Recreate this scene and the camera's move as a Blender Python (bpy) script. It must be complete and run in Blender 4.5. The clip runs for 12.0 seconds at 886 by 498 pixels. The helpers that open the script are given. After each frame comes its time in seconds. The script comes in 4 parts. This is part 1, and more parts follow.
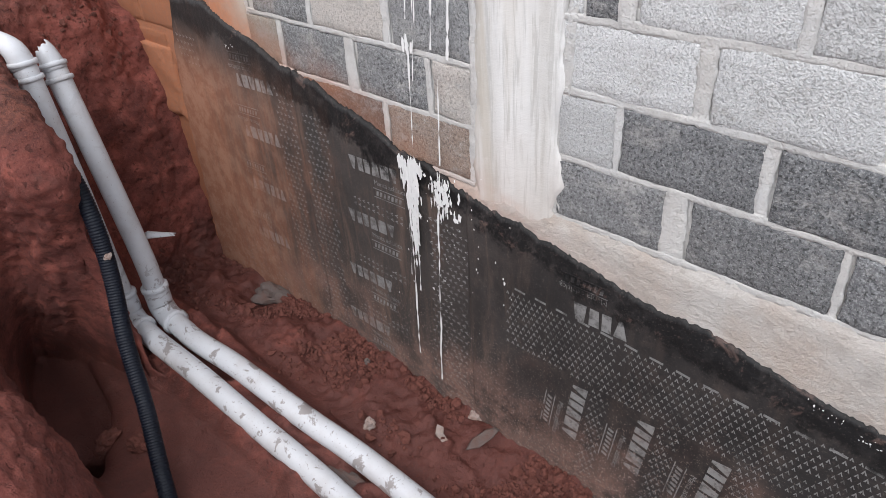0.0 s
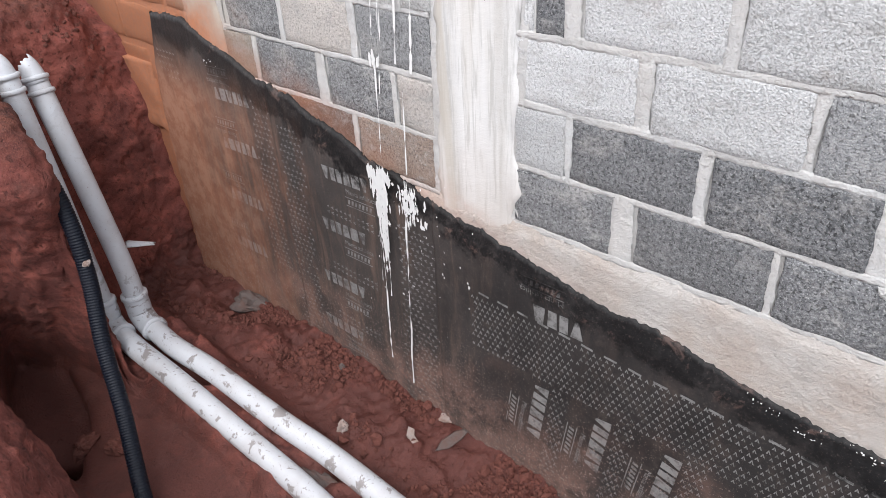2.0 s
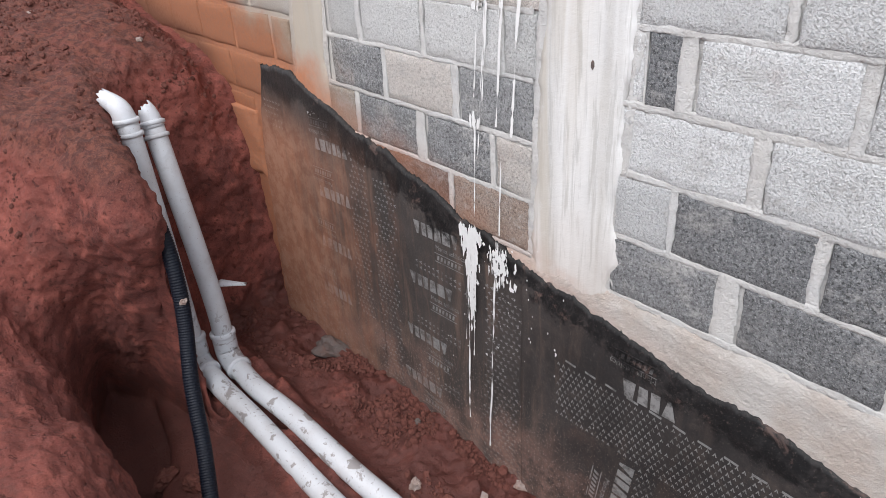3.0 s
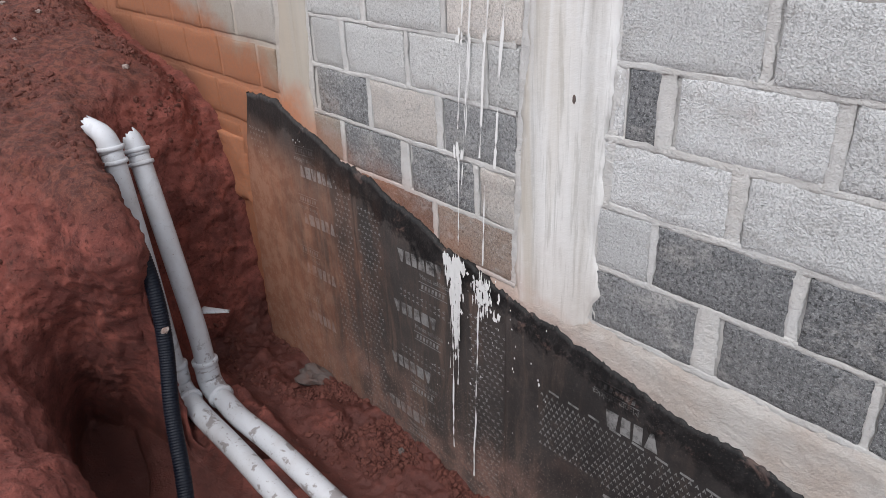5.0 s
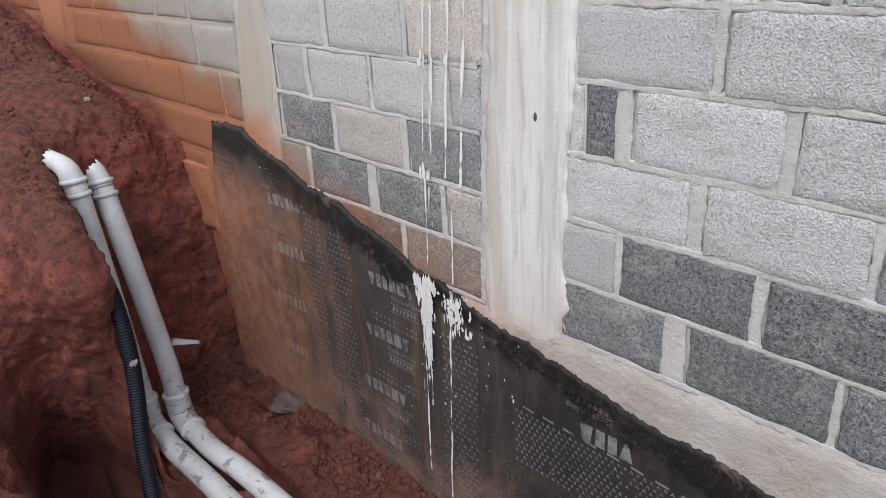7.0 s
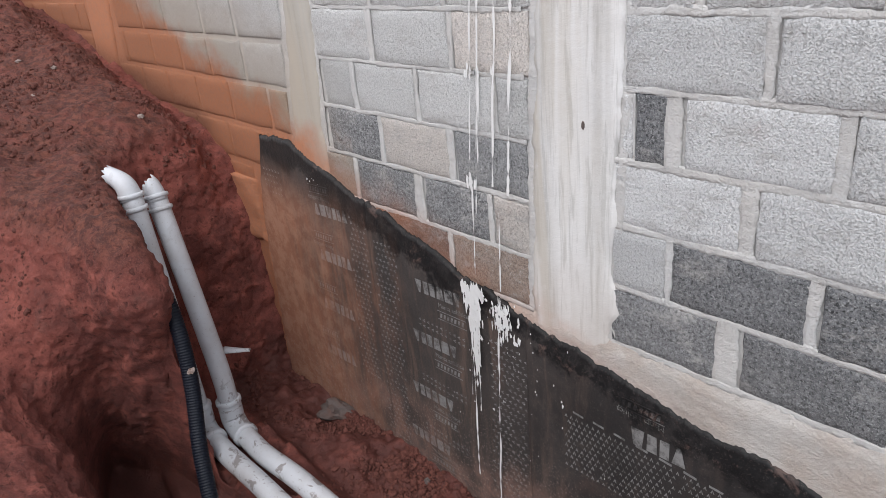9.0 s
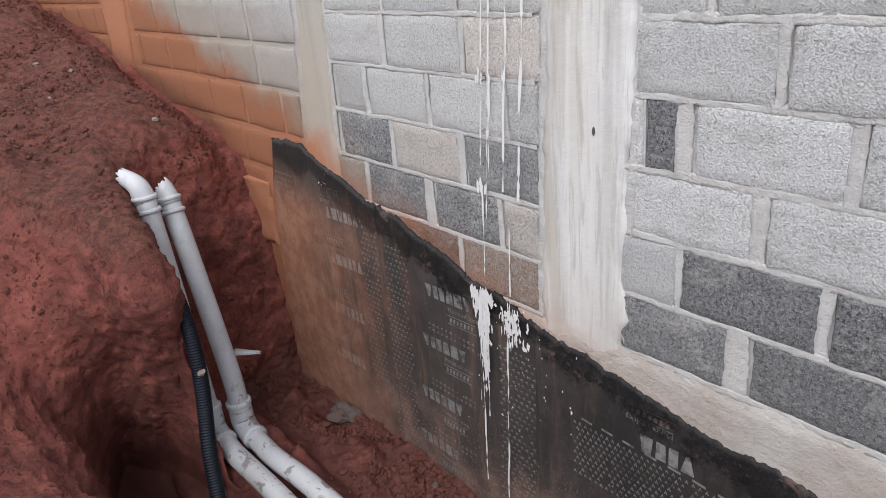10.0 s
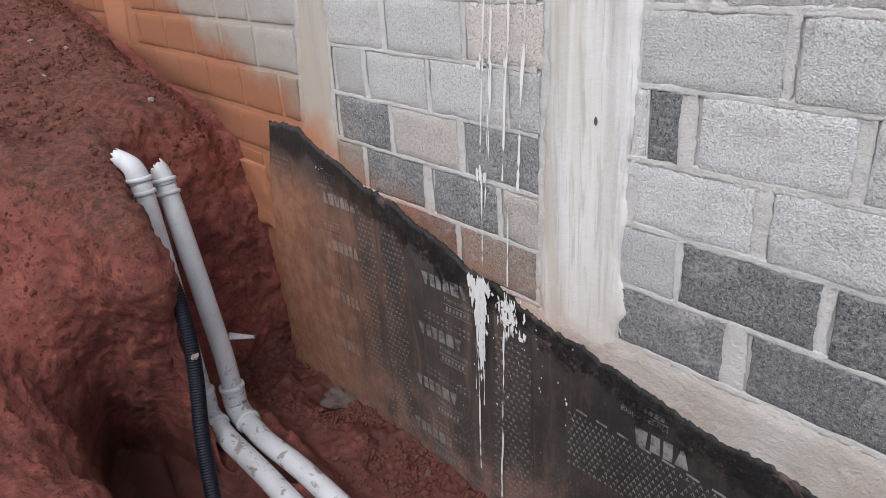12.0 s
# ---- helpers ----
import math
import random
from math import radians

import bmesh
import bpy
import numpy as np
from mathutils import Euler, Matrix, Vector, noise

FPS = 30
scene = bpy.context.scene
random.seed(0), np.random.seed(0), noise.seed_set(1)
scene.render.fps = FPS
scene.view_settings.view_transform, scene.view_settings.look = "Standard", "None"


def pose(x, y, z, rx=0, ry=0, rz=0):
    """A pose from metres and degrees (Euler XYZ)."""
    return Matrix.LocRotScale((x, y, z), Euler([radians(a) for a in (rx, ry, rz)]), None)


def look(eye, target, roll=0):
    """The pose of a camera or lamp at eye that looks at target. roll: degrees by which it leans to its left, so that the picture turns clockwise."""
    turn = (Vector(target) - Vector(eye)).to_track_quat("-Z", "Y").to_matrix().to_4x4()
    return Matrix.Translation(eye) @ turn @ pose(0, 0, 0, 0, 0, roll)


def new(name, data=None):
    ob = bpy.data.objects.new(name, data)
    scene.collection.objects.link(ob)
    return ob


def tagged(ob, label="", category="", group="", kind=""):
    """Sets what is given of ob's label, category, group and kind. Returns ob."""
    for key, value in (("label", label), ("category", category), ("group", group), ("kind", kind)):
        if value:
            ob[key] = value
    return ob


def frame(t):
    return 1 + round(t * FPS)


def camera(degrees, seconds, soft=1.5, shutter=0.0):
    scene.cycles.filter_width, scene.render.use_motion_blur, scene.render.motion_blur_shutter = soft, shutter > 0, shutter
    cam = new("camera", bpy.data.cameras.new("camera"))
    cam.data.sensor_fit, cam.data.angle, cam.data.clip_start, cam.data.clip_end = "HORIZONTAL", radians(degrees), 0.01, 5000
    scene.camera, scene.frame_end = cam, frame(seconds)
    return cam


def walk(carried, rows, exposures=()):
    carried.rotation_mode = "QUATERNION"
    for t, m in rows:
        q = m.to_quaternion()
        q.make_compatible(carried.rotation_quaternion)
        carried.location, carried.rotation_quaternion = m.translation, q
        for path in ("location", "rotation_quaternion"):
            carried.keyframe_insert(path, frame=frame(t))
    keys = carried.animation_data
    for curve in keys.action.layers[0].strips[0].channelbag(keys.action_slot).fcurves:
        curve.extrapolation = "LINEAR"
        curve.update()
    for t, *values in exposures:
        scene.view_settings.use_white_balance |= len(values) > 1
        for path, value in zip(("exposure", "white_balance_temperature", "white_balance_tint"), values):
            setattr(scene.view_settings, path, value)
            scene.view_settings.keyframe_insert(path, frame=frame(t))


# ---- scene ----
from mathutils.bvhtree import BVHTree

cam = camera(64.2, 12.0, soft=0.85)
PATH = [
    (0, (1.077, -1.531, 2.119), (-0.11, -0.365, 1.01), -4.1),
    (0.5, (1.128, -1.505, 2.111), (0.066, -0.288, 0.932), -3.9),
    (1, (1.247, -1.548, 2.117), (0.24, -0.29, 0.933), -2.6),
    (1.5, (1.341, -1.589, 2.109), (0.305, -0.405, 0.874), -3.0),
    (2, (1.207, -1.545, 2.145), (0.026, -0.343, 1.067), -3.7),
    (2.5, (1.161, -1.544, 2.167), (-0.153, -0.431, 1.15), -4.3),
    (3, (1.143, -1.553, 2.176), (-0.229, -0.451, 1.226), -3.4),
    (3.5, (1.136, -1.555, 2.201), (-0.26, -0.442, 1.299), -3.1),
    (3.7, (1.137, -1.553, 2.197), (-0.265, -0.441, 1.304), -2.8),
    (5.3, (1.148, -1.541, 2.199), (-0.195, -0.368, 1.294), -2.3),
    (5.5, (1.148, -1.542, 2.21), (-0.162, -0.36, 1.268), -2.2),
    (6, (1.148, -1.542, 2.213), (-0.133, -0.345, 1.25), -2.7),
    (6.5, (1.153, -1.543, 2.201), (-0.136, -0.324, 1.277), -2.7),
    (6.7, (1.17, -1.543, 2.189), (-0.148, -0.297, 1.347), -2.9),
    (8.3, (1.155, -1.591, 2.209), (-0.202, -0.389, 1.363), -4.7),
    (8.5, (1.157, -1.592, 2.211), (-0.205, -0.393, 1.37), -4.8),
    (9, (1.162, -1.607, 2.216), (-0.244, -0.438, 1.404), -5.6),
    (9.5, (1.164, -1.597, 2.221), (-0.224, -0.418, 1.394), -5.7),
    (10, (1.169, -1.601, 2.218), (-0.262, -0.455, 1.42), -5.5),
    (10.5, (1.162, -1.591, 2.212), (-0.251, -0.429, 1.404), -4.6),
    (11, (1.15, -1.579, 2.217), (-0.265, -0.428, 1.397), -5.1),
    (11.5, (1.151, -1.582, 2.213), (-0.249, -0.407, 1.4), -4.5),
    (12, (1.147, -1.591, 2.216), (-0.266, -0.448, 1.381), -4.3),
]
EXPOSURE = [(0, 0.56), (0.6, 0.67), (1.5, 0.8), (2.5, 0.73), (3.5, 0.52), (5.5, 0.34), (6.5, 0.32), (8.5, 0.33), (9.5, 0.35), (12, 0.33)]
walk(cam, [(t, look(eye, target, roll)) for t, eye, target, roll in PATH], EXPOSURE)

# ---- light ----
world = bpy.data.worlds.new("world")
scene.world = world
world.use_nodes = True
wn, wl = world.node_tree.nodes, world.node_tree.links
sky = wn.new("ShaderNodeTexSky")
sky.sky_type, sky.sun_disc = "NISHITA", False
sky.sun_elevation, sky.sun_rotation = radians(58), radians(200)
sky.air_density, sky.dust_density, sky.ozone_density = 1.0, 4.0, 1.0
hazy = wn.new("ShaderNodeMixRGB")
hazy.inputs[0].default_value = 0.6
hazy.inputs[2].default_value = (9.0, 9.3, 9.9, 1)
wl.new(sky.outputs[0], hazy.inputs[1])
wl.new(hazy.outputs[0], wn["Background"].inputs[0])
wn["Background"].inputs[1].default_value = 0.14
sun = new("sun", bpy.data.lights.new("sun", "SUN"))
sun.data.energy, sun.data.angle, sun.data.color = 1.15, radians(30), (0.98, 0.99, 1.0)
sun.matrix_world = look((3.4, -3.6, 4.8), (0, 0, 0))


# ---- materials ----
class Nodes:
    """A small builder of node materials."""

    def __init__(self, name, rough=0.8, metal=0.0, spec=0.5):
        self.mat = bpy.data.materials.new(name)
        self.mat.use_nodes = True
        self.tree = self.mat.node_tree
        self.bsdf = self.tree.nodes["Principled BSDF"]
        self.bsdf.inputs["Roughness"].default_value = rough
        self.bsdf.inputs["Metallic"].default_value = metal
        self.bsdf.inputs["Specular IOR Level"].default_value = spec
        self.where = self.add("ShaderNodeNewGeometry").outputs["Position"]

    def add(self, kind):
        return self.tree.nodes.new(kind)

    def link(self, a, b):
        self.tree.links.new(a, b)

    def put(self, value, socket):
        if isinstance(value, (int, float)):
            socket.default_value = value
        elif isinstance(value, tuple):
            socket.default_value = (*value, 1)[:4] if len(socket.default_value) == 4 else value
        else:
            self.link(value, socket)

    def scaled(self, x, y, z, at=(0, 0, 0)):
        m = self.add("ShaderNodeMapping")
        m.inputs["Scale"].default_value, m.inputs["Location"].default_value = (x, y, z), at
        self.link(self.where, m.inputs["Vector"])
        return m.outputs[0]

    def noise(self, scale, detail=4.0, rough=0.55, where=None, warp=0.0):
        n = self.add("ShaderNodeTexNoise")
        n.inputs["Scale"].default_value, n.inputs["Detail"].default_value = scale, detail
        n.inputs["Roughness"].default_value, n.inputs["Distortion"].default_value = rough, warp
        self.link(where or self.where, n.inputs["Vector"])
        return n.outputs["Fac"]

    def cells(self, scale, where=None, feature="F1"):
        n = self.add("ShaderNodeTexVoronoi")
        n.inputs["Scale"].default_value, n.feature = scale, feature
        self.link(where or self.where, n.inputs["Vector"])
        return n.outputs["Distance"]

    def ramp(self, fac, lo, hi, a=0.0, b=1.0):
        r = self.add("ShaderNodeMapRange")
        r.interpolation_type = "SMOOTHSTEP"
        for value, key in ((fac, "Value"), (lo, "From Min"), (hi, "From Max"), (a, "To Min"), (b, "To Max")):
            self.put(value, r.inputs[key])
        return r.outputs["Result"]

    def math(self, op, a, b=0.0):
        m = self.add("ShaderNodeMath")
        m.operation = op
        self.put(a, m.inputs[0]), self.put(b, m.inputs[1])
        return m.outputs[0]

    def mix(self, fac, a, b, mode="MIX"):
        m = self.add("ShaderNodeMixRGB")
        m.blend_type = mode
        self.put(fac, m.inputs[0]), self.put(a, m.inputs[1]), self.put(b, m.inputs[2])
        return m.outputs[0]

    def axis(self, which):
        s = self.add("ShaderNodeSeparateXYZ")
        self.link(self.where, s.inputs[0])
        return s.outputs[which]

    def own(self, which):
        return self.add("ShaderNodeObjectInfo").outputs[which]

    def finish(self, colour, rough=None, height=None, depth=0.01, strength=1.0):
        self.put(colour, self.bsdf.inputs["Base Color"])
        if rough is not None:
            self.put(rough, self.bsdf.inputs["Roughness"])
        if height is not None:
            b = self.add("ShaderNodeBump")
            b.inputs["Distance"].default_value, b.inputs["Strength"].default_value = depth, strength
            self.link(height, b.inputs["Height"])
            self.link(b.outputs[0], self.bsdf.inputs["Normal"])
        return self.mat


def soil_material():
    n = Nodes("red_clay", 0.9, spec=0.3)
    big, mid, fine = n.noise(1.7, 5, 0.6), n.noise(9, 6, 0.65), n.noise(60, 4, 0.7)
    c = n.mix(n.ramp(big, 0.35, 0.65), (0.15, 0.046, 0.038), (0.25, 0.074, 0.058))
    c = n.mix(n.ramp(mid, 0.42, 0.7), c, (0.32, 0.098, 0.074))
    c = n.mix(n.ramp(fine, 0.52, 0.72, 0.0, 0.6), c, (0.07, 0.026, 0.02))
    # dark topsoil lies on the old ground surface
    top = n.ramp(n.math("ADD", n.axis(2), n.math("MULTIPLY", n.axis(0), 0.17)), 0.9, 1.04)
    crumbs = n.mix(n.ramp(n.noise(26, 5, 0.7), 0.4, 0.62), (0.075, 0.033, 0.027), (0.19, 0.07, 0.048))
    c = n.mix(n.math("MULTIPLY", top, n.ramp(mid, 0.3, 0.55, 0.35, 0.9)), c, crumbs)
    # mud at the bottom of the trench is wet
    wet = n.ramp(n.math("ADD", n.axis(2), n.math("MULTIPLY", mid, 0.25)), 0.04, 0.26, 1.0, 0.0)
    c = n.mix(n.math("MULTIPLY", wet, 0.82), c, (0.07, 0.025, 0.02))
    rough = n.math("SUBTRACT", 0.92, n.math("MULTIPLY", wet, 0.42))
    grit = n.noise(150, 4, 0.8)
    dry = n.ramp(wet, 0.0, 1.0, 1.0, 0.45)
    c = n.mix(n.math("MULTIPLY", n.ramp(grit, 0.5, 0.72, 0.0, 0.55), dry), c, (0.33, 0.125, 0.095))
    c = n.mix(n.ramp(n.noise(21, 7, 0.75), 0.50, 0.70, 0.0, 0.6), c, (0.075, 0.030, 0.025))
    c = n.mix(n.ramp(n.noise(5, 6, 0.7), 0.56, 0.70, 0.0, 0.5), c, (0.15, 0.066, 0.055))
    pits = n.ramp(n.noise(44, 3, 0.6, warp=0.5), 0.58, 0.70)
    c = n.mix(n.math("MULTIPLY", pits, n.math("MULTIPLY", dry, 0.6)), c, (0.06, 0.022, 0.018))
    h = n.math("ADD", n.math("MULTIPLY", mid, 0.35), n.math("MULTIPLY", n.noise(85, 6, 0.75), n.math("MULTIPLY", dry, 0.55)))
    h = n.math("SUBTRACT", h, n.math("MULTIPLY", pits, n.math("MULTIPLY", dry, 0.3)))
    return n.finish(c, rough, h, 0.030, 0.9)


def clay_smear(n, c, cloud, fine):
    """Orange clay washed over the wall where the old ground lay against it, darker brown just above the bank."""
    x, z = n.axis(0), n.axis(2)
    level = n.math("ADD", n.math("ADD", z, n.math("MULTIPLY", x, 0.33)), n.math("MULTIPLY", n.math("SUBTRACT", cloud, 0.5), 0.45))
    dust = n.math("MULTIPLY", n.ramp(level, 0.9, 1.7, 0.75, 0.0), n.ramp(x, -1.9, -1.2, 1.0, 0.1))
    c = n.mix(dust, c, (0.40, 0.325, 0.25))
    clay = n.math("MULTIPLY", n.ramp(level, 0.76, 1.0, 0.97, 0.0), n.ramp(x, -1.75, -1.35, 1.0, 0.5))
    c = n.mix(clay, c, n.mix(n.ramp(fine, 0.35, 0.65), (0.46, 0.18, 0.09), (0.40, 0.175, 0.10)))
    # darker brown in a noisy band along the sloping bank line
    bank_brown = n.ramp(n.math("ADD", n.math("ADD", z, n.math("MULTIPLY", x, 0.17)), n.math("MULTIPLY", n.math("SUBTRACT", fine, 0.5), 0.3)), 0.86, 1.02, 0.65, 0.0)
    return n.mix(n.math("MULTIPLY", bank_brown, n.ramp(x, -2.9, -2.55, 1.0, 0.0)), c, (0.20, 0.095, 0.065))


def block_material():
    n = Nodes("concrete_block", 0.93, spec=0.25)
    tint = n.own("Color")
    shift = n.own("Random")
    flake = n.noise(75, 6, 0.8)
    grain = n.noise(260, 4, 0.8)
    pits = n.noise(110, 4, 0.75)
    cloud, wide = n.noise(11, 6, 0.7), n.noise(3.2, 5, 0.65)
    sep = n.add("ShaderNodeSeparateColor")
    n.link(tint, sep.inputs[0])
    open_grain = n.ramp(sep.outputs[0], 0.15, 0.60, 0.95, 0.14)
    c = n.mix(n.math("MULTIPLY", n.ramp(flake, 0.58, 0.42), open_grain), tint, n.mix(1.0, tint, (0.55, 0.55, 0.57), "MULTIPLY"))
    c = n.mix(n.math("MULTIPLY", n.ramp(flake, 0.52, 0.66), open_grain), c, n.mix(0.3, n.mix(1.0, tint, (1.3, 1.3, 1.3), "MULTIPLY"), (0.6, 0.6, 0.6)))
    c = n.mix(n.ramp(cloud, 0.45, 0.7, 0.0, 0.4), c, n.mix(0.45, tint, (0.55, 0.56, 0.57)))
    c = n.mix(n.ramp(grain, 0.56, 0.64, 0.0, 0.6), c, (0.72, 0.72, 0.71))
    c = n.mix(n.math("MULTIPLY", n.ramp(pits, 0.545, 0.59), n.math("MULTIPLY", open_grain, 0.9)), c, n.mix(0.75, tint, (0.02, 0.02, 0.022)))
    fleck = n.noise(180, 2, 0.6)
    c = n.mix(1.0, c, n.ramp(fleck, 0.36, 0.62, 0.90, 1.10), "MULTIPLY")
    # smears of cement left on the faces, and a little rust-red dust
    smear = n.math("MULTIPLY", n.ramp(n.noise(6, 7, 0.75, n.scaled(1.0, 1, 1.8)), 0.50, 0.66, 0.0, 0.75), n.ramp(flake, 0.38, 0.56, 0.35, 1.0))
    c = n.mix(smear, c, (0.50, 0.49, 0.475))
    c = n.mix(n.ramp(wide, 0.58, 0.74, 0.0, 0.35), c, (0.36, 0.235, 0.19))
    c = n.mix(1.0, c, n.ramp(shift, 0, 1, 0.86, 1.1), "MULTIPLY")
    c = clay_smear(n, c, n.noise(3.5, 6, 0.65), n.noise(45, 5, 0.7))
    # sand grains about 5 mm across stand out of the face, with open pores between
    grains = n.noise(190, 3, 0.6)
    h = n.math("ADD", n.math("ADD", grains, n.math("MULTIPLY", grain, 0.25)), n.math("MULTIPLY", flake, 0.5))
    h = n.math("SUBTRACT", h, n.ramp(pits, 0.55, 0.66, 0.0, 0.4))
    return n.finish(c, None, h, 0.0095, 1.0)


def cement_material(name, colour, dark, warm, streak=0.0, rough=0.9, pale=(0.76, 0.76, 0.75)):
    n = Nodes(name, rough, spec=0.3)
    cloud, fine = n.noise(3.5, 6, 0.65), n.noise(45, 5, 0.7)
    c = n.mix(n.ramp(cloud, 0.35, 0.66), colour, warm)
    c = n.mix(n.ramp(fine, 0.5, 0.75, 0.0, 0.15 if streak else 0.45), c, dark)
    grit = n.noise(200, 4, 0.75)
    c = n.mix(n.ramp(grit, 0.52, 0.68, 0.0, 0.5), c, dark)
    c = n.mix(n.ramp(n.noise(8, 6, 0.75), 0.45, 0.7, 0.0, 0.45), c, dark)
    h = n.math("ADD", n.math("ADD", fine, n.math("MULTIPLY", grit, 0.4)), n.noise(12, 4, 0.6))
    if streak:
        # soft bands left by the form boards, water marks and pale lime
        band = n.noise(1.0, 3, 0.5, n.scaled(7, 3, 0.35, (1, 0, 3)), 0.5)
        c = n.mix(n.ramp(band, 0.40, 0.62, 0.0, 0.75), c, pale)
        marks = n.noise(1.0, 6, 0.68, n.scaled(42, 6, 2.6, (3, 0, 5)), 0.4)
        c = n.mix(n.ramp(marks, 0.49, 0.62, 0.0, streak), c, (0.40, 0.395, 0.375))
        tan = n.noise(1.0, 4, 0.6, n.scaled(9, 5, 0.7, (7, 0, 2)), 0.6)
        side = n.ramp(n.math("SUBTRACT", n.axis(0), n.math("MULTIPLY", n.axis(2), 0.056)), -0.36, -0.12, 1.0, 0.25)
        c = n.mix(n.math("MULTIPLY", n.ramp(tan, 0.44, 0.62, 0.0, 0.7), side), c, (0.47, 0.43, 0.365))
        c = n.mix(n.ramp(n.noise(16, 6, 0.75), 0.52, 0.70, 0.0, 0.45), c, n.mix(0.3, pale, dark))
        foot = n.ramp(n.math("ADD", n.axis(2), n.math("MULTIPLY", cloud, 0.5)), 1.05, 1.6, 0.55, 0.0)
        c = n.mix(foot, c, (0.51, 0.435, 0.38))
    else:
        c = n.mix(n.ramp(n.noise(2.4, 6, 0.7, n.scaled(1, 1, 2.2)), 0.45, 0.62, 0.0, 0.55), c, n.mix(0.5, colour, (0.70, 0.68, 0.65)))
        c = n.mix(n.ramp(n.noise(19, 5, 0.7), 0.58, 0.68, 0.0, 0.5), c, dark)
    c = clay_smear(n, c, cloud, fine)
    return n.finish(c, None, h, 0.010 if not streak else 0.002, 0.95)


def membrane_material(name="asphalt_membrane", printed=False):
    n = Nodes(name, 0.7, spec=0.25)
    cloud, fine, mid = n.noise(4, 6, 0.65), n.noise(70, 5, 0.7), n.noise(14, 5, 0.7)
    x, z = n.axis(0), n.axis(2)
    # the film is grey with dust; tar brushed along the top edge stays black
    worn = n.ramp(x, -0.75, 0.2, 1.0, 0.2)
    c = n.mix(n.ramp(cloud, 0.35, 0.7), (0.012, 0.0115, 0.012), (0.029, 0.027, 0.027))
    c = n.mix(n.math("MULTIPLY", worn, 0.5), c, (0.078, 0.068, 0.063))
    c = n.mix(n.ramp(mid, 0.50, 0.72, 0.0, 0.6), c, (0.07, 0.056, 0.05))
    c = n.mix(n.ramp(n.noise(2.2, 6, 0.7), 0.42, 0.66, 0.0, n.math("MULTIPLY", worn, 0.6)), c, (0.085, 0.071, 0.066))
    c = n.mix(n.ramp(n.noise(1.0, 6, 0.7, n.scaled(11, 3, 1.6), 0.6), 0.48, 0.72, 0.0, n.math("MULTIPLY", worn, 0.7)), c, (0.17, 0.115, 0.09))
    c = n.mix(n.ramp(n.noise(1.0, 5, 0.65, n.scaled(30, 3, 2.2), 0.3), 0.55, 0.75, 0.0, 0.4), c, (0.022, 0.02, 0.02))
    if printed:
        # the grey ink is rubbed away in places
        c = n.mix(n.ramp(n.noise(13, 6, 0.72), 0.30, 0.54, 0.08, 0.95), c, (0.235, 0.232, 0.228))
        c = n.mix(n.ramp(n.noise(55, 4, 0.7), 0.5, 0.64, 0.0, 0.55), c, (0.06, 0.055, 0.053))
    edge = n.math("ADD", n.math("ADD", n.math("MULTIPLY", x, -0.187), n.math("MULTIPLY", n.math("MULTIPLY", x, x), 0.018)), 0.905)
    depth = n.math("ADD", n.math("SUBTRACT", edge, z), n.math("MULTIPLY", n.math("SUBTRACT", n.noise(6, 7, 0.75), 0.5), 0.42))
    tar = n.math("MULTIPLY", n.ramp(depth, 0.07, 0.13, 0.93, 0.0), n.ramp(x, -2.0, -0.9, 0.72, 1.0))
    pitch = n.mix(n.ramp(n.noise(24, 5, 0.7), 0.45, 0.7), (0.008, 0.008, 0.0085), (0.024, 0.022, 0.022))
    pitch = n.mix(n.ramp(n.noise(7, 6, 0.75, warp=0.6), 0.57, 0.66, 0.0, 0.8), pitch, (0.10, 0.066, 0.057))
    c = n.mix(tar, c, pitch)
    # rain has splashed clay against the foot of the sheet and its far end
    low = n.ramp(n.math("ADD", z, n.math("MULTIPLY", n.math("SUBTRACT", n.noise(3.5, 4, 0.55), 0.5), 1.0)), -0.10, 0.36, 1.0, 0.0)
    end = n.ramp(n.math("ADD", x, n.math("MULTIPLY", n.math("SUBTRACT", n.noise(3, 6, 0.7, n.scaled(3, 1, 0.7)), 0.5), 1.5)), -2.2, -1.0, 0.94, 0.0)
    under = n.ramp(n.math("ADD", z, n.math("MULTIPLY", x, 0.1)), 0.75, 1.1, 1.0, 0.0)
    foot = n.math("MULTIPLY", low, n.ramp(n.noise(6, 6, 0.7), 0.36, 0.58, 0.12, 0.7))
    c = n.mix(foot, c, n.mix(n.ramp(fine, 0.4, 0.6), (0.29, 0.165, 0.13), (0.22, 0.14, 0.118)))
    clay = n.math("MULTIPLY", end, under)
    specks = n.ramp(n.noise(130, 3, 0.7), 0.58, 0.66, 0.0, 0.5)
    c = n.mix(clay, c, n.mix(n.ramp(mid, 0.4, 0.6), (0.32, 0.14, 0.085), (0.40, 0.205, 0.135)))
    spray = n.math("MULTIPLY", specks, n.ramp(z, -0.05, 0.6, 1.6, 0.15))
    c = n.mix(spray, c, (0.40, 0.31, 0.27))
    rough = n.math("SUBTRACT", n.ramp(n.math("ADD", n.math("MAXIMUM", clay, foot), n.math("MULTIPLY", fine, 0.6)), 0.2, 1.0, 0.62, 0.92), n.math("MULTIPLY", tar, 0.16))
    h = n.math("ADD", n.math("MULTIPLY", fine, 0.4), mid)
    return n.finish(c, rough, h, 0.006, 0.6)


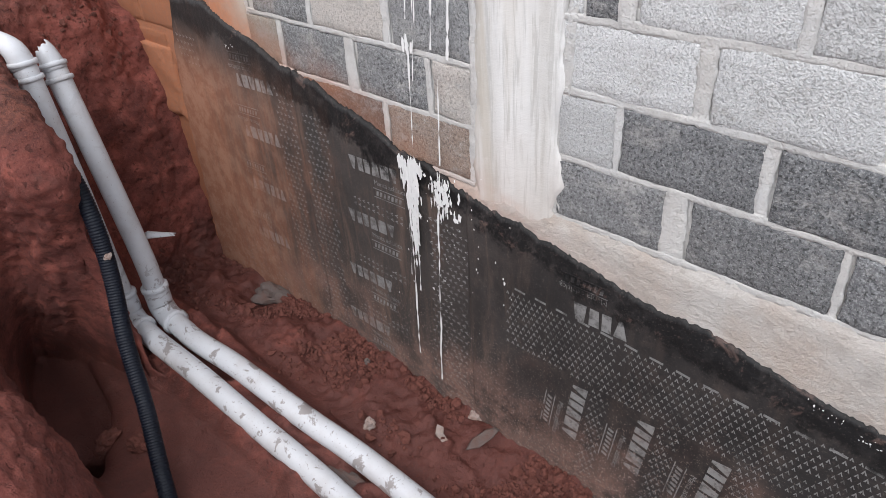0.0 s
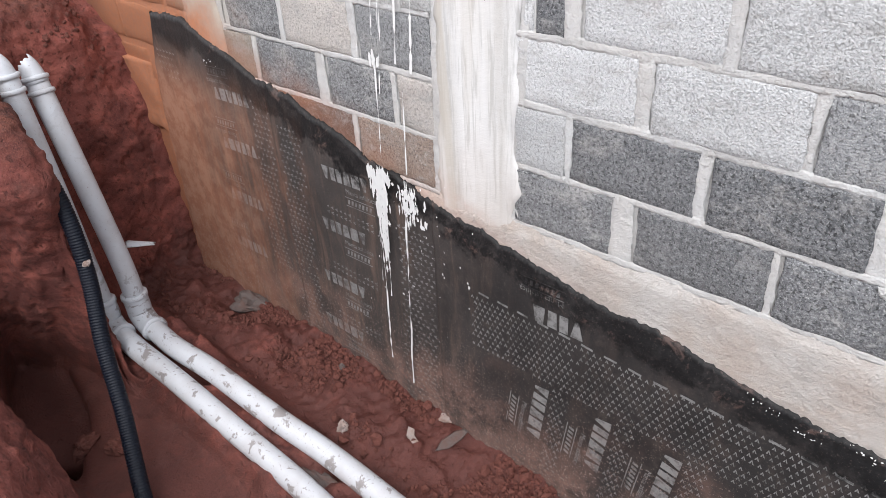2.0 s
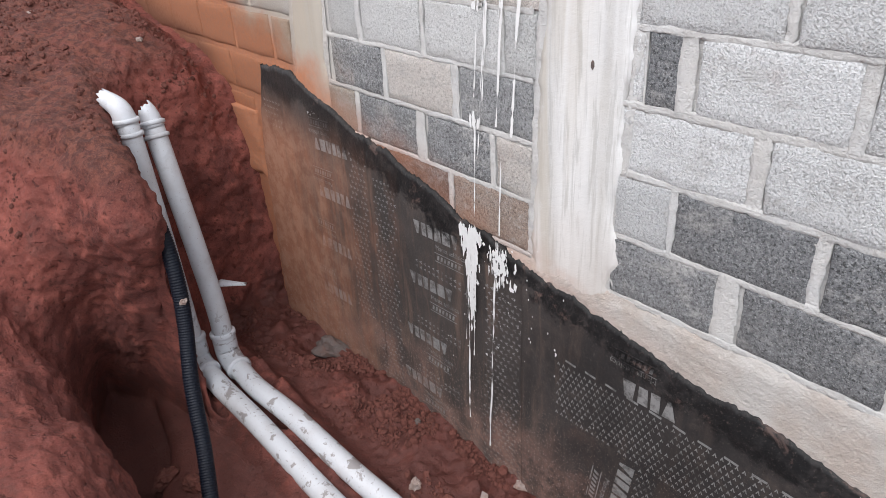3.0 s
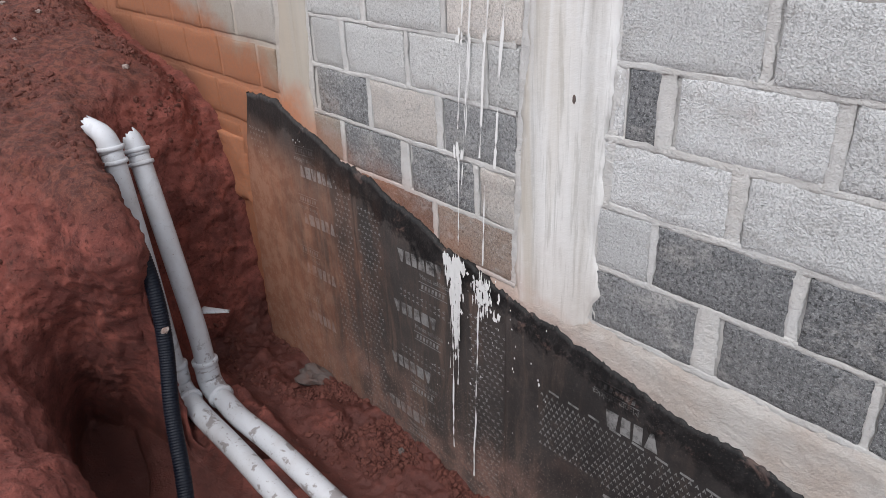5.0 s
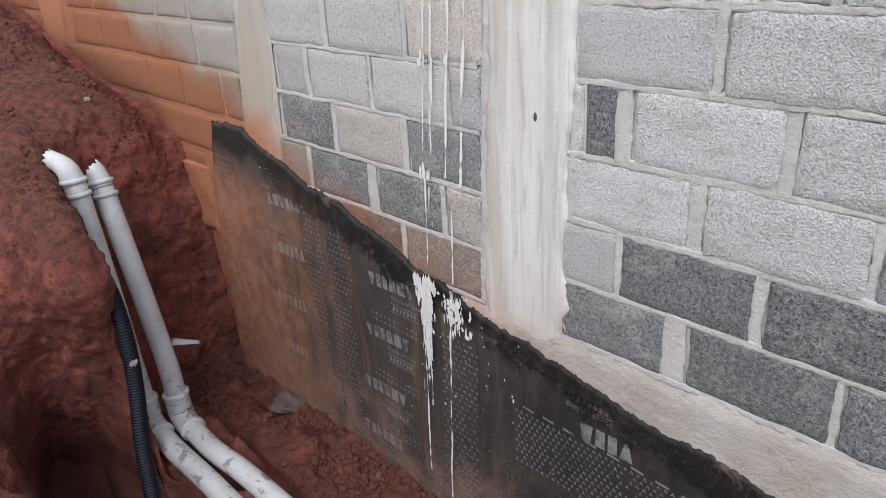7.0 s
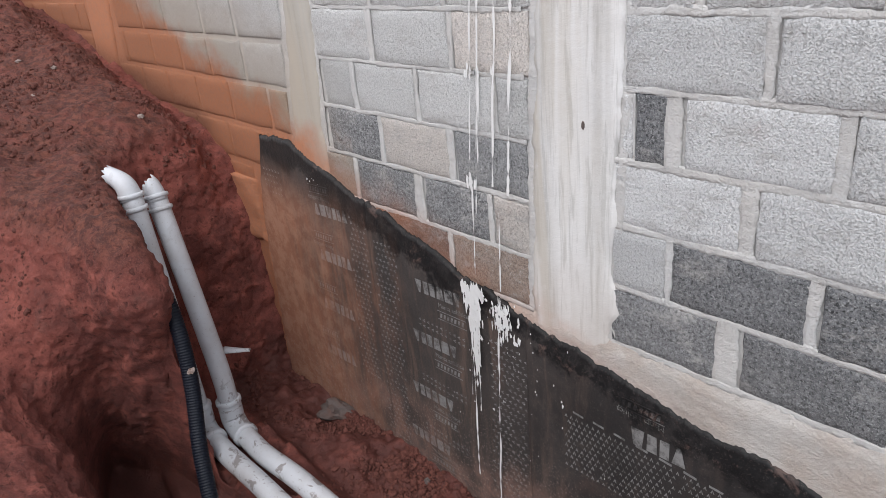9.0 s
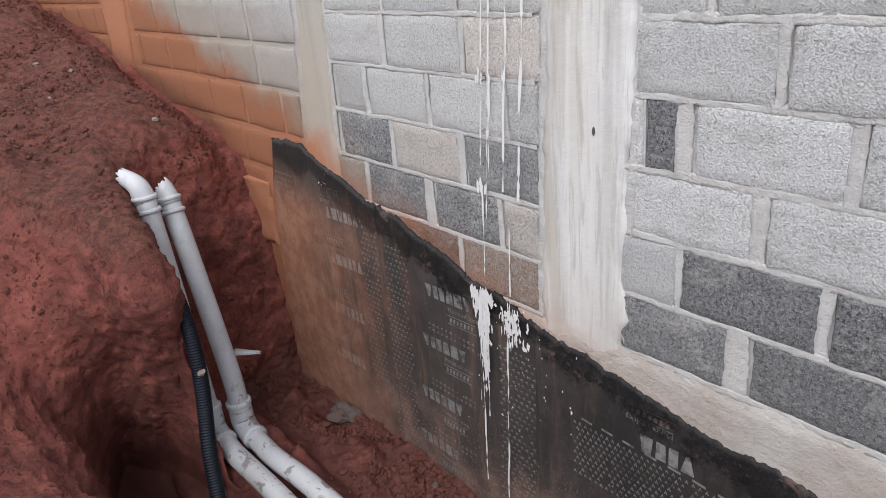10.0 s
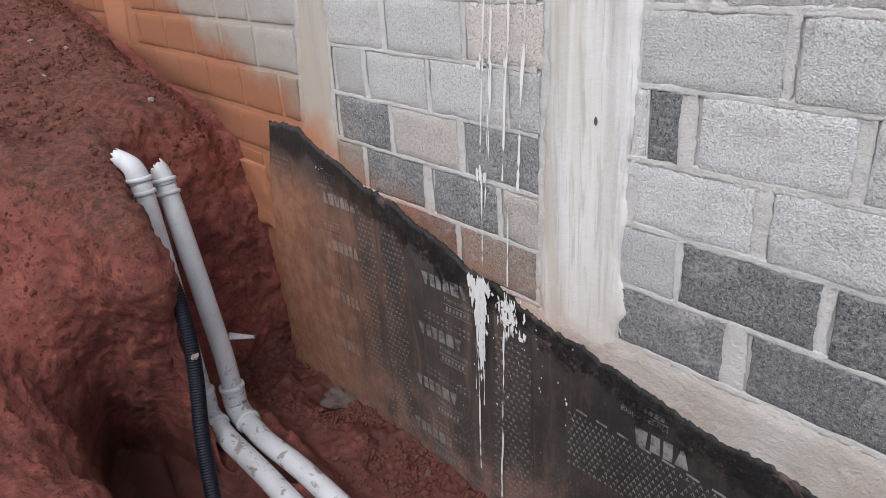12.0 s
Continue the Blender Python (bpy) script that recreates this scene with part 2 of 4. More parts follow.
def plain_material(name, colour, dark, rough, scale=20, spec=0.5, depth=0.003, amount=0.6):
    n = Nodes(name, rough, spec=spec)
    a, b = n.noise(scale, 5, 0.65), n.noise(scale * 6, 4, 0.7)
    c = n.mix(n.ramp(a, 0.42, 0.7, 0.0, amount), colour, dark)
    c = n.mix(n.ramp(b, 0.56, 0.72, 0.0, amount * 0.6), c, dark)
    return n.finish(c, n.ramp(a, 0.3, 0.7, rough - 0.08, min(1.0, rough + 0.12)), n.math("ADD", a, b), depth, 0.6)


def pipe_material():
    n = Nodes("white_pvc", 0.42, spec=0.45)
    z = n.axis(2)
    flakes = n.math("MAXIMUM", n.ramp(n.noise(30, 5, 0.6, warp=0.6), 0.63, 0.65), n.ramp(n.noise(11, 6, 0.7, warp=0.4), 0.575, 0.595))
    dust = n.noise(7, 5, 0.6)
    c = n.mix(n.ramp(dust, 0.38, 0.7, 0.0, 0.5), (0.55, 0.56, 0.585), (0.43, 0.405, 0.40))
    c = n.mix(n.math("MULTIPLY", flakes, n.ramp(z, 0.1, 0.6, 0.9, 0.15)), c, (0.25, 0.225, 0.22))
    specks = n.ramp(n.noise(140, 3, 0.6), 0.67, 0.71, 0.0, 0.7)
    c = n.mix(specks, c, (0.16, 0.10, 0.08))
    return n.finish(c, n.ramp(dust, 0.3, 0.7, 0.36, 0.62), dust, 0.002, 0.4)


SOIL = soil_material()
BLOCK = block_material()
MORTAR = cement_material("mortar", (0.60, 0.605, 0.60), (0.40, 0.395, 0.385), (0.57, 0.555, 0.53))
COLUMN = cement_material("cast_concrete", (0.60, 0.605, 0.60), (0.40, 0.395, 0.385), (0.57, 0.56, 0.535), 0.6)
OLD_COLUMN = cement_material("weathered_concrete", (0.40, 0.385, 0.35), (0.27, 0.25, 0.22), (0.37, 0.34, 0.29), 0.5, pale=(0.47, 0.45, 0.41))
RENDER = cement_material("cement_render", (0.53, 0.51, 0.485), (0.37, 0.335, 0.305), (0.49, 0.42, 0.37))
MEMBRANE = membrane_material()
PVC = pipe_material()
HOSE = plain_material("black_plastic", (0.004, 0.006, 0.012), (0.008, 0.009, 0.015), 0.5, 25, spec=0.25)
STONE = plain_material("pale_rubble", (0.33, 0.27, 0.245), (0.26, 0.15, 0.11), 0.9, 30, depth=0.01)
GREY_STONE = plain_material("grey_rubble", (0.115, 0.09, 0.082), (0.13, 0.06, 0.045), 0.9, 25, depth=0.01)
CLOD = plain_material("clay_clod", (0.14, 0.05, 0.038), (0.075, 0.032, 0.026), 0.92, 30, spec=0.3, depth=0.01)
BOARD = plain_material("fibre_cement", (0.07, 0.085, 0.078), (0.13, 0.135, 0.12), 0.6, 9, depth=0.002)
PRINT = membrane_material("grey_print", True)
PAINT = plain_material("white_paint", (0.74, 0.74, 0.73), (0.62, 0.61, 0.60), 0.6, 40, depth=0.001, amount=0.4)


# ---- helpers for things ----
def mesh_of(name, verts, faces, material, smooth=True):
    me = bpy.data.meshes.new(name)
    me.from_pydata(verts, [], faces)
    me.materials.append(material)
    if smooth:
        me.polygons.foreach_set("use_smooth", [True] * len(me.polygons))
    me.update()
    return me


def part(name, data, parent=None, label=""):
    ob = new(name, data)
    if parent is not None:
        ob.parent = parent
    return tagged(ob, label) if label else ob


def thing(name, at=(0, 0, 0)):
    ob = new(name)
    ob.location = at
    ob.empty_display_size = 0.1
    return ob


def along(table, x):
    return float(np.interp(x, [a for a, b in table], [b for a, b in table]))


def n3(x, y, z, s, seed=0.0):
    return noise.noise(Vector((x * s + seed, y * s - seed, z * s + 2 * seed)))


def smooth01(v):
    v = min(1.0, max(0.0, v))
    return v * v * (3 - 2 * v)


def patch(name, rows, material, back=None):
    """A sheet from rows of points; with back, closed to the plane y = back so that it has thickness."""
    h, w = len(rows), len(rows[0])
    verts = [p for r in rows for p in r]
    faces = [(i * w + j, i * w + j + 1, (i + 1) * w + j + 1, (i + 1) * w + j) for i in range(h - 1) for j in range(w - 1)]
    if back is not None:
        rim = [j for j in range(w)] + [i * w + w - 1 for i in range(1, h)] + [(h - 1) * w + j for j in range(w - 2, -1, -1)] + [i * w for i in range(h - 2, 0, -1)]
        start = len(verts)
        verts += [(verts[k][0], back, verts[k][2]) for k in rim]
        for k in range(len(rim)):
            m = (k + 1) % len(rim)
            faces.append((rim[m], rim[k], start + k, start + m))
    return mesh_of(name, verts, faces, material)


def tube(name, path, radius, material, sides=20, radii=None, close=True):
    """A round tube along a list of points."""
    pts = [Vector(p) for p in path]
    verts, faces = [], []
    side = None
    for i, p in enumerate(pts):
        d = (pts[min(i + 1, len(pts) - 1)] - pts[max(i - 1, 0)]).normalized()
        side = (d.orthogonal() if side is None else side - d * side.dot(d)).normalized()
        up = d.cross(side)
        r = radii[i] if radii else radius
        verts += [tuple(p + r * (side * math.cos(a) + up * math.sin(a))) for a in (2 * math.pi * k / sides for k in range(sides))]
    for i in range(len(pts) - 1):
        for k in range(sides):
            m = (k + 1) % sides
            faces.append((i * sides + k, i * sides + m, (i + 1) * sides + m, (i + 1) * sides + k))
    if close:
        faces += [tuple(range(sides))[::-1], tuple((len(pts) - 1) * sides + k for k in range(sides))]
    return mesh_of(name, verts, faces, material)


def bend(points, step=0.02):
    """A smooth curve through points (Catmull-Rom)."""
    p = [Vector(q) for q in points]
    p = [2 * p[0] - p[1]] + p + [2 * p[-1] - p[-2]]
    out = []
    for i in range(1, len(p) - 2):
        n = max(2, int((p[i + 1] - p[i]).length / step))
        for k in range(n):
            t = k / n
            out.append(0.5 * (2 * p[i] + (p[i + 1] - p[i - 1]) * t + (2 * p[i - 1] - 5 * p[i] + 4 * p[i + 1] - p[i + 2]) * t * t + (3 * p[i] - p[i - 1] - 3 * p[i + 1] + p[i + 2]) * t ** 3))
    return out + [p[-2]]


def rubble(name, size, material, seed, rough=0.35):
    """A broken lump with flat-ish faces."""
    bm = bmesh.new()
    bmesh.ops.create_icosphere(bm, subdivisions=3, radius=1)
    for v in bm.verts:
        d = v.co.normalized()
        k = 1 + rough * 1.5 * n3(d.x, d.y, d.z, 1.3, seed) + 0.3 * n3(d.x, d.y, d.z, 3.2, seed) + 0.12 * n3(d.x, d.y, d.z, 8.0, seed)
        v.co = Vector((d.x * size[0], d.y * size[1], d.z * size[2])) * k
    me = bpy.data.meshes.new(name)
    bm.to_mesh(me)
    bm.free()
    me.materials.append(material)
    return me


# ---- ground with the trench ----
TERRAIN = None
END = [(-3.2, -0.4), (-1.8, -0.8), (-1.55, -1.3), (-1.36, -1.70), (-1.2, -1.62), (-1.1, -1.52), (-1.0, -1.35), (-0.93, -1.32), (-0.87, -1.39), (-0.82, -1.64), (-0.78, -1.95), (-0.7, -2.2), (-0.55, -2.34), (-0.1, -2.42), (0.2, -2.44)]
NEAR = [(-7, -1.34), (-1.3, -1.32), (-0.7, -1.35), (-0.4, -1.44), (0.2, -1.56), (1.0, -1.68), (4, -1.75)]
FLOOR = [(-2.5, -0.10), (-1.6, -0.05), (-0.9, -0.08), (-0.4, -0.12), (0.2, -0.16), (0.8, -0.17), (4, -0.2)]
BED = [(-1.8, 0.04), (-1.22, 0.01), (-0.78, -0.03), (-0.5, -0.065), (0.39, -0.08), (1.4, -0.11), (3.3, -0.14)]
RIM = [(-0.42, 0.0), (-0.16, 0.06), (-0.06, 0.15), (-0.01, 0.34), (0.03, 0.72), (0.08, 0.96), (0.14, 1.0)]


def ground_height(x, y):
    bank = 1.07 - 0.17 * x + 0.05 * n3(x, y, 0, 0.9, 3.1)
    bank += 0.12 * smooth01((-3.8 - x) / 1.5)
    bank -= 0.22 * smooth01((y + 0.36) / 0.3)
    bank += 0.10 * smooth01((-1.0 - y) / 0.4) * smooth01((-1.3 - x) / 1.0)
    bank -= 0.09 * math.exp(-((x + 2.05) / 0.2) ** 2 - ((y + 0.74) / 0.14) ** 2)
    near = 0.72 + 0.42 * smooth01((-1.1 - x) / 1.5) + 0.03 * n3(x, y, 0, 1.4, 7.1)
    top = bank + (near - bank) * smooth01((-1.12 - y) / 0.3) * smooth01((x + 3.4) / 1.2)
    bottom = along(FLOOR, x) + 0.015 * n3(x, y, 0, 2.5, 1.7)
    bottom -= 0.05 * smooth01((y + 0.32) / 0.25) * smooth01((-0.9 - x) / 0.6)
    # a deep hole between the bank and the near heap
    bottom -= 0.5 * smooth01((-0.92 - x) / 0.35) * smooth01((-0.93 - y) / 0.2)
    bed = along(BED, x) - 0.006 + 0.06 * n3(x, y, 0, 5.0, 4.0) + 0.05 * n3(x, y, 0, 14.0, 4.0)
    bottom += (bed - bottom) * smooth01((y + 0.83) / 0.08) * smooth01((-0.42 - y) / 0.06)
    heap = smooth01((y + 0.42) / 0.22)
    bottom += heap * (0.02 + 0.05 * n3(x, y, 0, 4.0, 8.0) + 0.045 * n3(x, y, 0, 9.0, 2.0))
    wob = 0.045 * n3(x, y, 0, 2.2, 5.0) + 0.025 * n3(x, y, 0, 6.0, 9.0)
    d = min(x - along(END, y), y - along(NEAR, x), 3.4 - x) + wob
    return top + (bottom - top) * along(RIM, d)


def build_ground():
    xs, ys = np.arange(-7.0, 3.61, 0.03), np.arange(-3.0, 0.13, 0.03)
    w, h = len(xs), len(ys)
    verts = [(float(x), float(y), ground_height(float(x), float(y))) for y in ys for x in xs]
    low = len(verts)
    verts += [(v[0], v[1], -1.1) for v in verts[:low]]
    faces = []
    for j in range(h - 1):
        for i in range(w - 1):
            a = j * w + i
            faces.append((a, a + 1, a + w + 1, a + w))
            faces.append((low + a, low + a + w, low + a + w + 1, low + a + 1))
    rim = [i for i in range(w)] + [j * w + w - 1 for j in range(1, h)] + [(h - 1) * w + i for i in range(w - 2, -1, -1)] + [j * w for j in range(h - 2, 0, -1)]
    for k in range(len(rim)):
        a, b = rim[k], rim[(k + 1) % len(rim)]
        faces.append((b, a, low + a, low + b))
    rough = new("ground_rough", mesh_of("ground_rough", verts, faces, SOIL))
    mod = rough.modifiers.new("remesh", "REMESH")
    mod.mode, mod.voxel_size = "VOXEL", 0.013
    graph = bpy.context.evaluated_depsgraph_get()
    me = bpy.data.meshes.new_from_object(rough.evaluated_get(graph))
    bpy.data.objects.remove(rough)
    bm = bmesh.new()
    bm.from_mesh(me)
    bmesh.ops.delete(bm, geom=[v for v in bm.verts if v.co.z < -0.95], context="VERTS")
    bm.normal_update()
    shift = []
    for v in bm.verts:
        x, y, z = v.co
        # the bank is hollowed out under its rim
        hollow = smooth01((1.12 - z) / 0.65) * smooth01((-0.78 - y) / 0.18) * smooth01((y + 1.40) / 0.35) * smooth01((-0.75 - x) / 0.4) * smooth01((z + 0.3) / 0.2)
        floor = smooth01((0.25 - z) / 0.25)
        amp = 1.0 - 0.85 * floor * smooth01((-0.33 - y) / 0.12)
        s = 0.05 * n3(x, y, z, 2.6, 11) + 0.022 * n3(x, y, z, 6.5, 4) + 0.012 * n3(x, y, z, 15, 6) + 0.008 * n3(x, y, z, 32, 2) + 0.006 * n3(x, y, z, 68, 3) + 0.006 * n3(x, y, z * 0.4, 13, 14)
        s -= 0.03 * max(0.0, n3(x, y, z, 8, 41) - 0.25) + 0.02 * max(0.0, n3(x, y, z, 19, 43) - 0.2)
        lump = 0.010 * max(0.0, n3(x, y, z, 11, 21)) + 0.012 * max(0.0, n3(x, y, z, 26, 25))
        crumb = floor * smooth01((y + 0.45) / 0.08)
        s += crumb * (0.03 * abs(n3(x, y, z, 14, 31)) + 0.03 * max(0.0, n3(x, y, z, 27, 33)) + 0.014 * n3(x, y, z, 50, 35))
        shift.append(v.normal * ((s + lump) * amp * (1.0 - 0.35 * floor)) - Vector(((0.34 + 0.42 * smooth01((0.6 - z) / 0.75)) * hollow, 0, 0)))
    for v, s in zip(bm.verts, shift):
        v.co += s
    global TERRAIN
    TERRAIN = BVHTree.FromBMesh(bm)
    # the land goes on beyond the trench
    edge = [(-7.0, -3.0), (3.6, -3.0), (3.6, 0.1), (-7.0, 0.1)]
    far = [(-400, -400), (400, -400), (400, 0.1), (-400, 0.1)]
    z0 = [ground_height(min(max(x, -6.9), 3.55), min(y, 0.0)) - 0.02 for x, y in edge]
    a = [bm.verts.new((x, y, z)) for (x, y), z in zip(edge, z0)]
    b = [bm.verts.new((x, y, z)) for (x, y), z in zip(far, z0)]
    for k in (0, 1, 3):
        m = (k + 1) % 4
        bm.faces.new((a[k], b[k], b[m], a[m]))
    bm.normal_update()
    bm.to_mesh(me)
    bm.free()
    me.materials.clear()
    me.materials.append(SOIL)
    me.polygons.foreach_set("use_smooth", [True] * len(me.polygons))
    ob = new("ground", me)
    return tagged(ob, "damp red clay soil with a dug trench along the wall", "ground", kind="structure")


ground = build_ground()


def on_ground(x, y, high=3.0):
    hit = TERRAIN.ray_cast(Vector((x, y, high)), Vector((0, 0, -1)))
    return hit[0].z if hit[0] else 0.0


# ---- the wall ----
def build_wall():
    def face(x, z):
        return 0.009 - 0.004 * smooth01((-1.8 - x) / 0.1) + 0.002 * n3(x, 0, z, 9, 2)

    xs, zs = np.arange(-9.0, 3.61, 0.05), np.arange(-0.8, 2.91, 0.05)
    ob = new("wall_north", patch("wall_north", [[(float(x), face(x, z), float(z)) for x in xs] for z in zs], MORTAR, 0.2))
    return tagged(ob, "rough grey concrete block wall with mortar joints and clay stains", "wall", kind="structure")


wall = build_wall()


def build_column(name, left, right, label, foot, material):
    """A cast pillar, its edges spilling over the blocks. left, right: (x at z = 1, lean)."""
    rows = []
    for z in np.arange(foot, 2.91, 0.02):
        z = float(z)
        a = left[0] + left[1] * (z - 1) + 0.016 * n3(1, 0, z, 7, left[0]) + 0.012 * n3(1, 0, z, 24, 3)
        b = right[0] + right[1] * (z - 1) + 0.02 * n3(5, 0, z, 6, right[0]) + 0.015 * n3(5, 0, z, 26, 1) + 0.035 * math.exp(-((z - 1.12) / 0.09) ** 2)
        row = []
        for k in range(15):
            u = k / 14
            x = a + (b - a) * u
            edge = min(u, 1 - u)
            y = 0.003 - 0.010 * smooth01(edge / 0.10) + 0.0015 * n3(x, 0, z, 7, 7)
            row.append((x, y, z))
        rows.append(row)
    return tagged(part(name, patch(name, rows, material, 0.02), None), label, "pillar", kind="structure")


build_column("trim", (-0.316, 0.056), (0.002, 0.056), "streaked pale cast concrete pillar between the blocks", 0.5, COLUMN)
build_column("trim", (-1.87, 0.19), (-1.545, 0.075), "grey cast concrete pillar with clay-stained foot", 0.8, OLD_COLUMN)
build_column("trim", (-4.62, 0.25), (-4.22, 0.3), "narrow orange clay-stained concrete pillar", 0.8, OLD_COLUMN)


def build_beam():
    rows = []
    for k in range(44):
        row = []
        for x in np.arange(-0.62, 3.6, 0.02):
            x = float(x)
            # at the pillar's foot the render is smeared up unevenly
            rim = 1.0 + 0.010 * n3(x, 0, 0, 8, 5) + 0.004 * n3(x, 0, 0, 45, 6)
            rim += smooth01((0.03 - x) / 0.06) * (0.045 * n3(x, 0, 0, 9, 12) + 0.02 * n3(x, 0, 0, 30, 13)) - 0.03 * smooth01((-0.3 - x) / 0.1)
            z = 0.3 + (rim - 0.3) * k / 43
            thin = smooth01((rim - z) / 0.05)
            y = 0.004 - 0.012 * thin + 0.002 * n3(x, 0, z, 6, 1) + 0.002 * n3(x, 0, z * 2, 18, 2) + 0.0015 * n3(x, 0, z, 50, 3)
            row.append((x, y, z))
        rows.append(row)
    return tagged(part("trim", patch("trim", rows, RENDER, 0.03)), "cream cement-rendered foundation beam under the blocks", "beam", kind="structure")


build_beam()


def build_clay_crust():
    """A crust of smooth orange clay still stuck to the wall beside the sheet, its lower edge broken off."""
    rows = []
    for i in range(24):
        row = []
        for j in range(24):
            u, v = j / 23, i / 23
            x = -2.66 + 0.385 * u
            low = 0.70 + 0.10 * (1 - u) + 0.03 * n3(x, 0, 0, 11, 3) + 0.02 * n3(x, 0, 0, 30, 5)
            z = low + (1.10 - low) * v
            rim = min(smooth01(v / 0.08), smooth01((1 - u) / 0.06))
            row.append((x, 0.004 - rim * (0.018 + 0.03 * (1 - u)) + 0.008 * n3(x, 0, z, 7, 2) + 0.003 * n3(x, 0, z, 25, 4), z))
        rows.append(row)
    ob = part("clay_crust", patch("clay_crust", rows, RENDER, 0.006))
    return tagged(ob, "smooth orange clay crust stuck to the wall beside the sheet", "soil")


build_clay_crust()

# ---- waterproofing sheets ----
TOP = [(-2.3, 1.36), (-2.11, 1.372), (-1.86, 1.385), (-1.65, 1.31), (-1.5, 1.267), (-1.34, 1.205), (-1.12, 1.174), (-1.0, 1.127), (-0.8, 1.08), (-0.675, 1.02), (-0.525, 1.0), (-0.386, 0.96), (-0.255, 0.928), (-0.13, 0.92), (0.0, 0.892), (0.1, 0.87), (0.2, 0.853), (0.3, 0.83), (0.4, 0.816), (0.5, 0.825), (0.65, 0.80), (0.84, 0.757), (1.01, 0.74), (1.165, 0.732), (1.315, 0.70), (1.41, 0.682), (3.4, 0.35)]
SIDE = [(-0.5, -2.285), (0.25, -2.275), (0.55, -2.26), (0.82, -2.245), (1.06, -2.2), (1.32, -2.12), (1.5, -2.11)]


def sheet_front(x, z):
    return -0.021 + 0.005 * n3(x, 0, z, 2.5, 4) + 0.002 * n3(x, 0, z, 8, 9)


def build_sheet(x0, x1, lift, label, trim_side=False):
    rows, cols = 70, max(10, int((x1 - x0) / 0.008))
    grid = []
    for i in range(rows):
        row = []
        for j in range(cols):
            x = x0 + (x1 - x0) * j / (cols - 1)
            top = along(TOP, x) + 0.010 * n3(x, 0, 0, 14, 3) + 0.010 * n3(x, 0, 0, 40, 6) + 0.009 * n3(x, 0, 0, 95, 8)
            z = -0.45 + (top + 0.45) * i / (rows - 1)
            if trim_side:
                side = along(SIDE, z) + 0.012 * n3(0, 0, z, 12, 2)
                x = max(x, side) if j else side
            y = sheet_front(x, z) - lift
            ease = smooth01((i - (rows - 5)) / 4)
            y += (-0.0165 - y) * ease
            row.append((x, y, z))
        grid.append(row)
    ob = thing("membrane_sheet", (0, 0, 0))
    part("sheet", patch("sheet", grid, MEMBRANE, 0.004), ob)
    return tagged(ob, label, "membrane", "waterproofing sheets on the wall")


sheet_a = build_sheet(-2.31, -1.235, 0.0, "black bituminous sheet smeared with orange clay against the wall", True)
sheet_b = build_sheet(-1.25, -0.30, 0.004, "black bituminous sheet with grey print and white paint runs")
sheet_c = build_sheet(-0.33, 3.4, 0.008, "black bituminous sheet with rows of small grey chevrons")


# ---- pipes and hose ----
def build_drain(run, riser, tip, label):
    """A drain pipe: run along the floor, elbow, riser, upper elbow with a broken end."""
    ob = thing("drain_pipe", run[0])
    base = Vector(run[0])
    r = 0.049

    def local(points):
        return [Vector(p) - base for p in points]

    part("floor_pipe", tube("floor_pipe", bend(local(run), 0.05), r, PVC, 28), ob)
    a, b = Vector(run[0]), Vector(riser[0])
    out = (Vector(run[0]) - Vector(run[1])).normalized()
    up = (Vector(riser[1]) - b).normalized()
    knee = bend(local([a - out * 0.05, a + out * 0.02, (a + b) / 2 + out * 0.03 - up * 0.01, b - up * 0.02, b + up * 0.05]), 0.012)
    radii = [r + 0.008] * len(knee)
    elbow = part("elbow", tube("elbow", knee, r, PVC, 28, radii), ob)
    for q, d in ((a - out * 0.05, out), (b + up * 0.05, up)):
        part("collar", tube("collar", local([q - d * 0.014, q - d * 0.009, q + d * 0.009, q + d * 0.014]), r, PVC, 28, [r + 0.006, r + 0.013, r + 0.013, r + 0.006]), elbow)
    part("riser", tube("riser", bend(local(riser), 0.05), r - 0.002, PVC, 28), ob)
    c, d = Vector(riser[-1]), Vector(tip[-1])
    go = (c - Vector(riser[-2])).normalized()
    knee = bend(local([c - go * 0.02] + [Vector(t) for t in tip]), 0.012)
    upper = tube("upper_elbow", knee, r + 0.004, PVC, 28, [r + 0.002 - 0.022 * (i / len(knee)) for i in range(len(knee))], close=False)
    # the end is broken off aslant, a splinter left standing on its upper side
    reach = [0.0]
    for p, q in zip(knee, knee[1:]):
        reach.append(reach[-1] + (q - p).length)
    for k in range(28):
        a = 2 * math.pi * k / 28
        rise = max((upper.vertices[k].co - knee[0]).z / (r + 0.004), -1.0)
        keep = reach[-1] * (0.62 + 0.34 * rise + 0.16 * n3(math.cos(a) * 2, math.sin(a) * 2, 0, 1.3, 7) + 0.10 * n3(k, 0, 0, 0.7, 3))
        for i, s in enumerate(reach):
            if s > keep:
                j = max(m for m, d in enumerate(reach) if d <= keep)
                spot = knee[j] + (knee[min(j + 1, len(knee) - 1)] - knee[j]) * ((keep - reach[j]) / max(1e-5, reach[min(j + 1, len(knee) - 1)] - reach[j]))
                upper.vertices[i * 28 + k].co += spot - knee[i]
    top = part("upper_elbow", upper, ob, "white plastic elbow with a broken rim")
    shell = top.modifiers.new("thickness", "SOLIDIFY")
    shell.thickness, shell.offset = 0.005, -1
    for s in (0.0, 0.06):
        q = c - go * s
        part("collar", tube("collar", local([q - go * 0.010, q - go * 0.006, q + go * 0.006, q + go * 0.010]), r, PVC, 28, [r + 0.003, r + 0.008, r + 0.008, r + 0.003]), top)
    return tagged(ob, label, "pipe", "drain pipes in the trench")


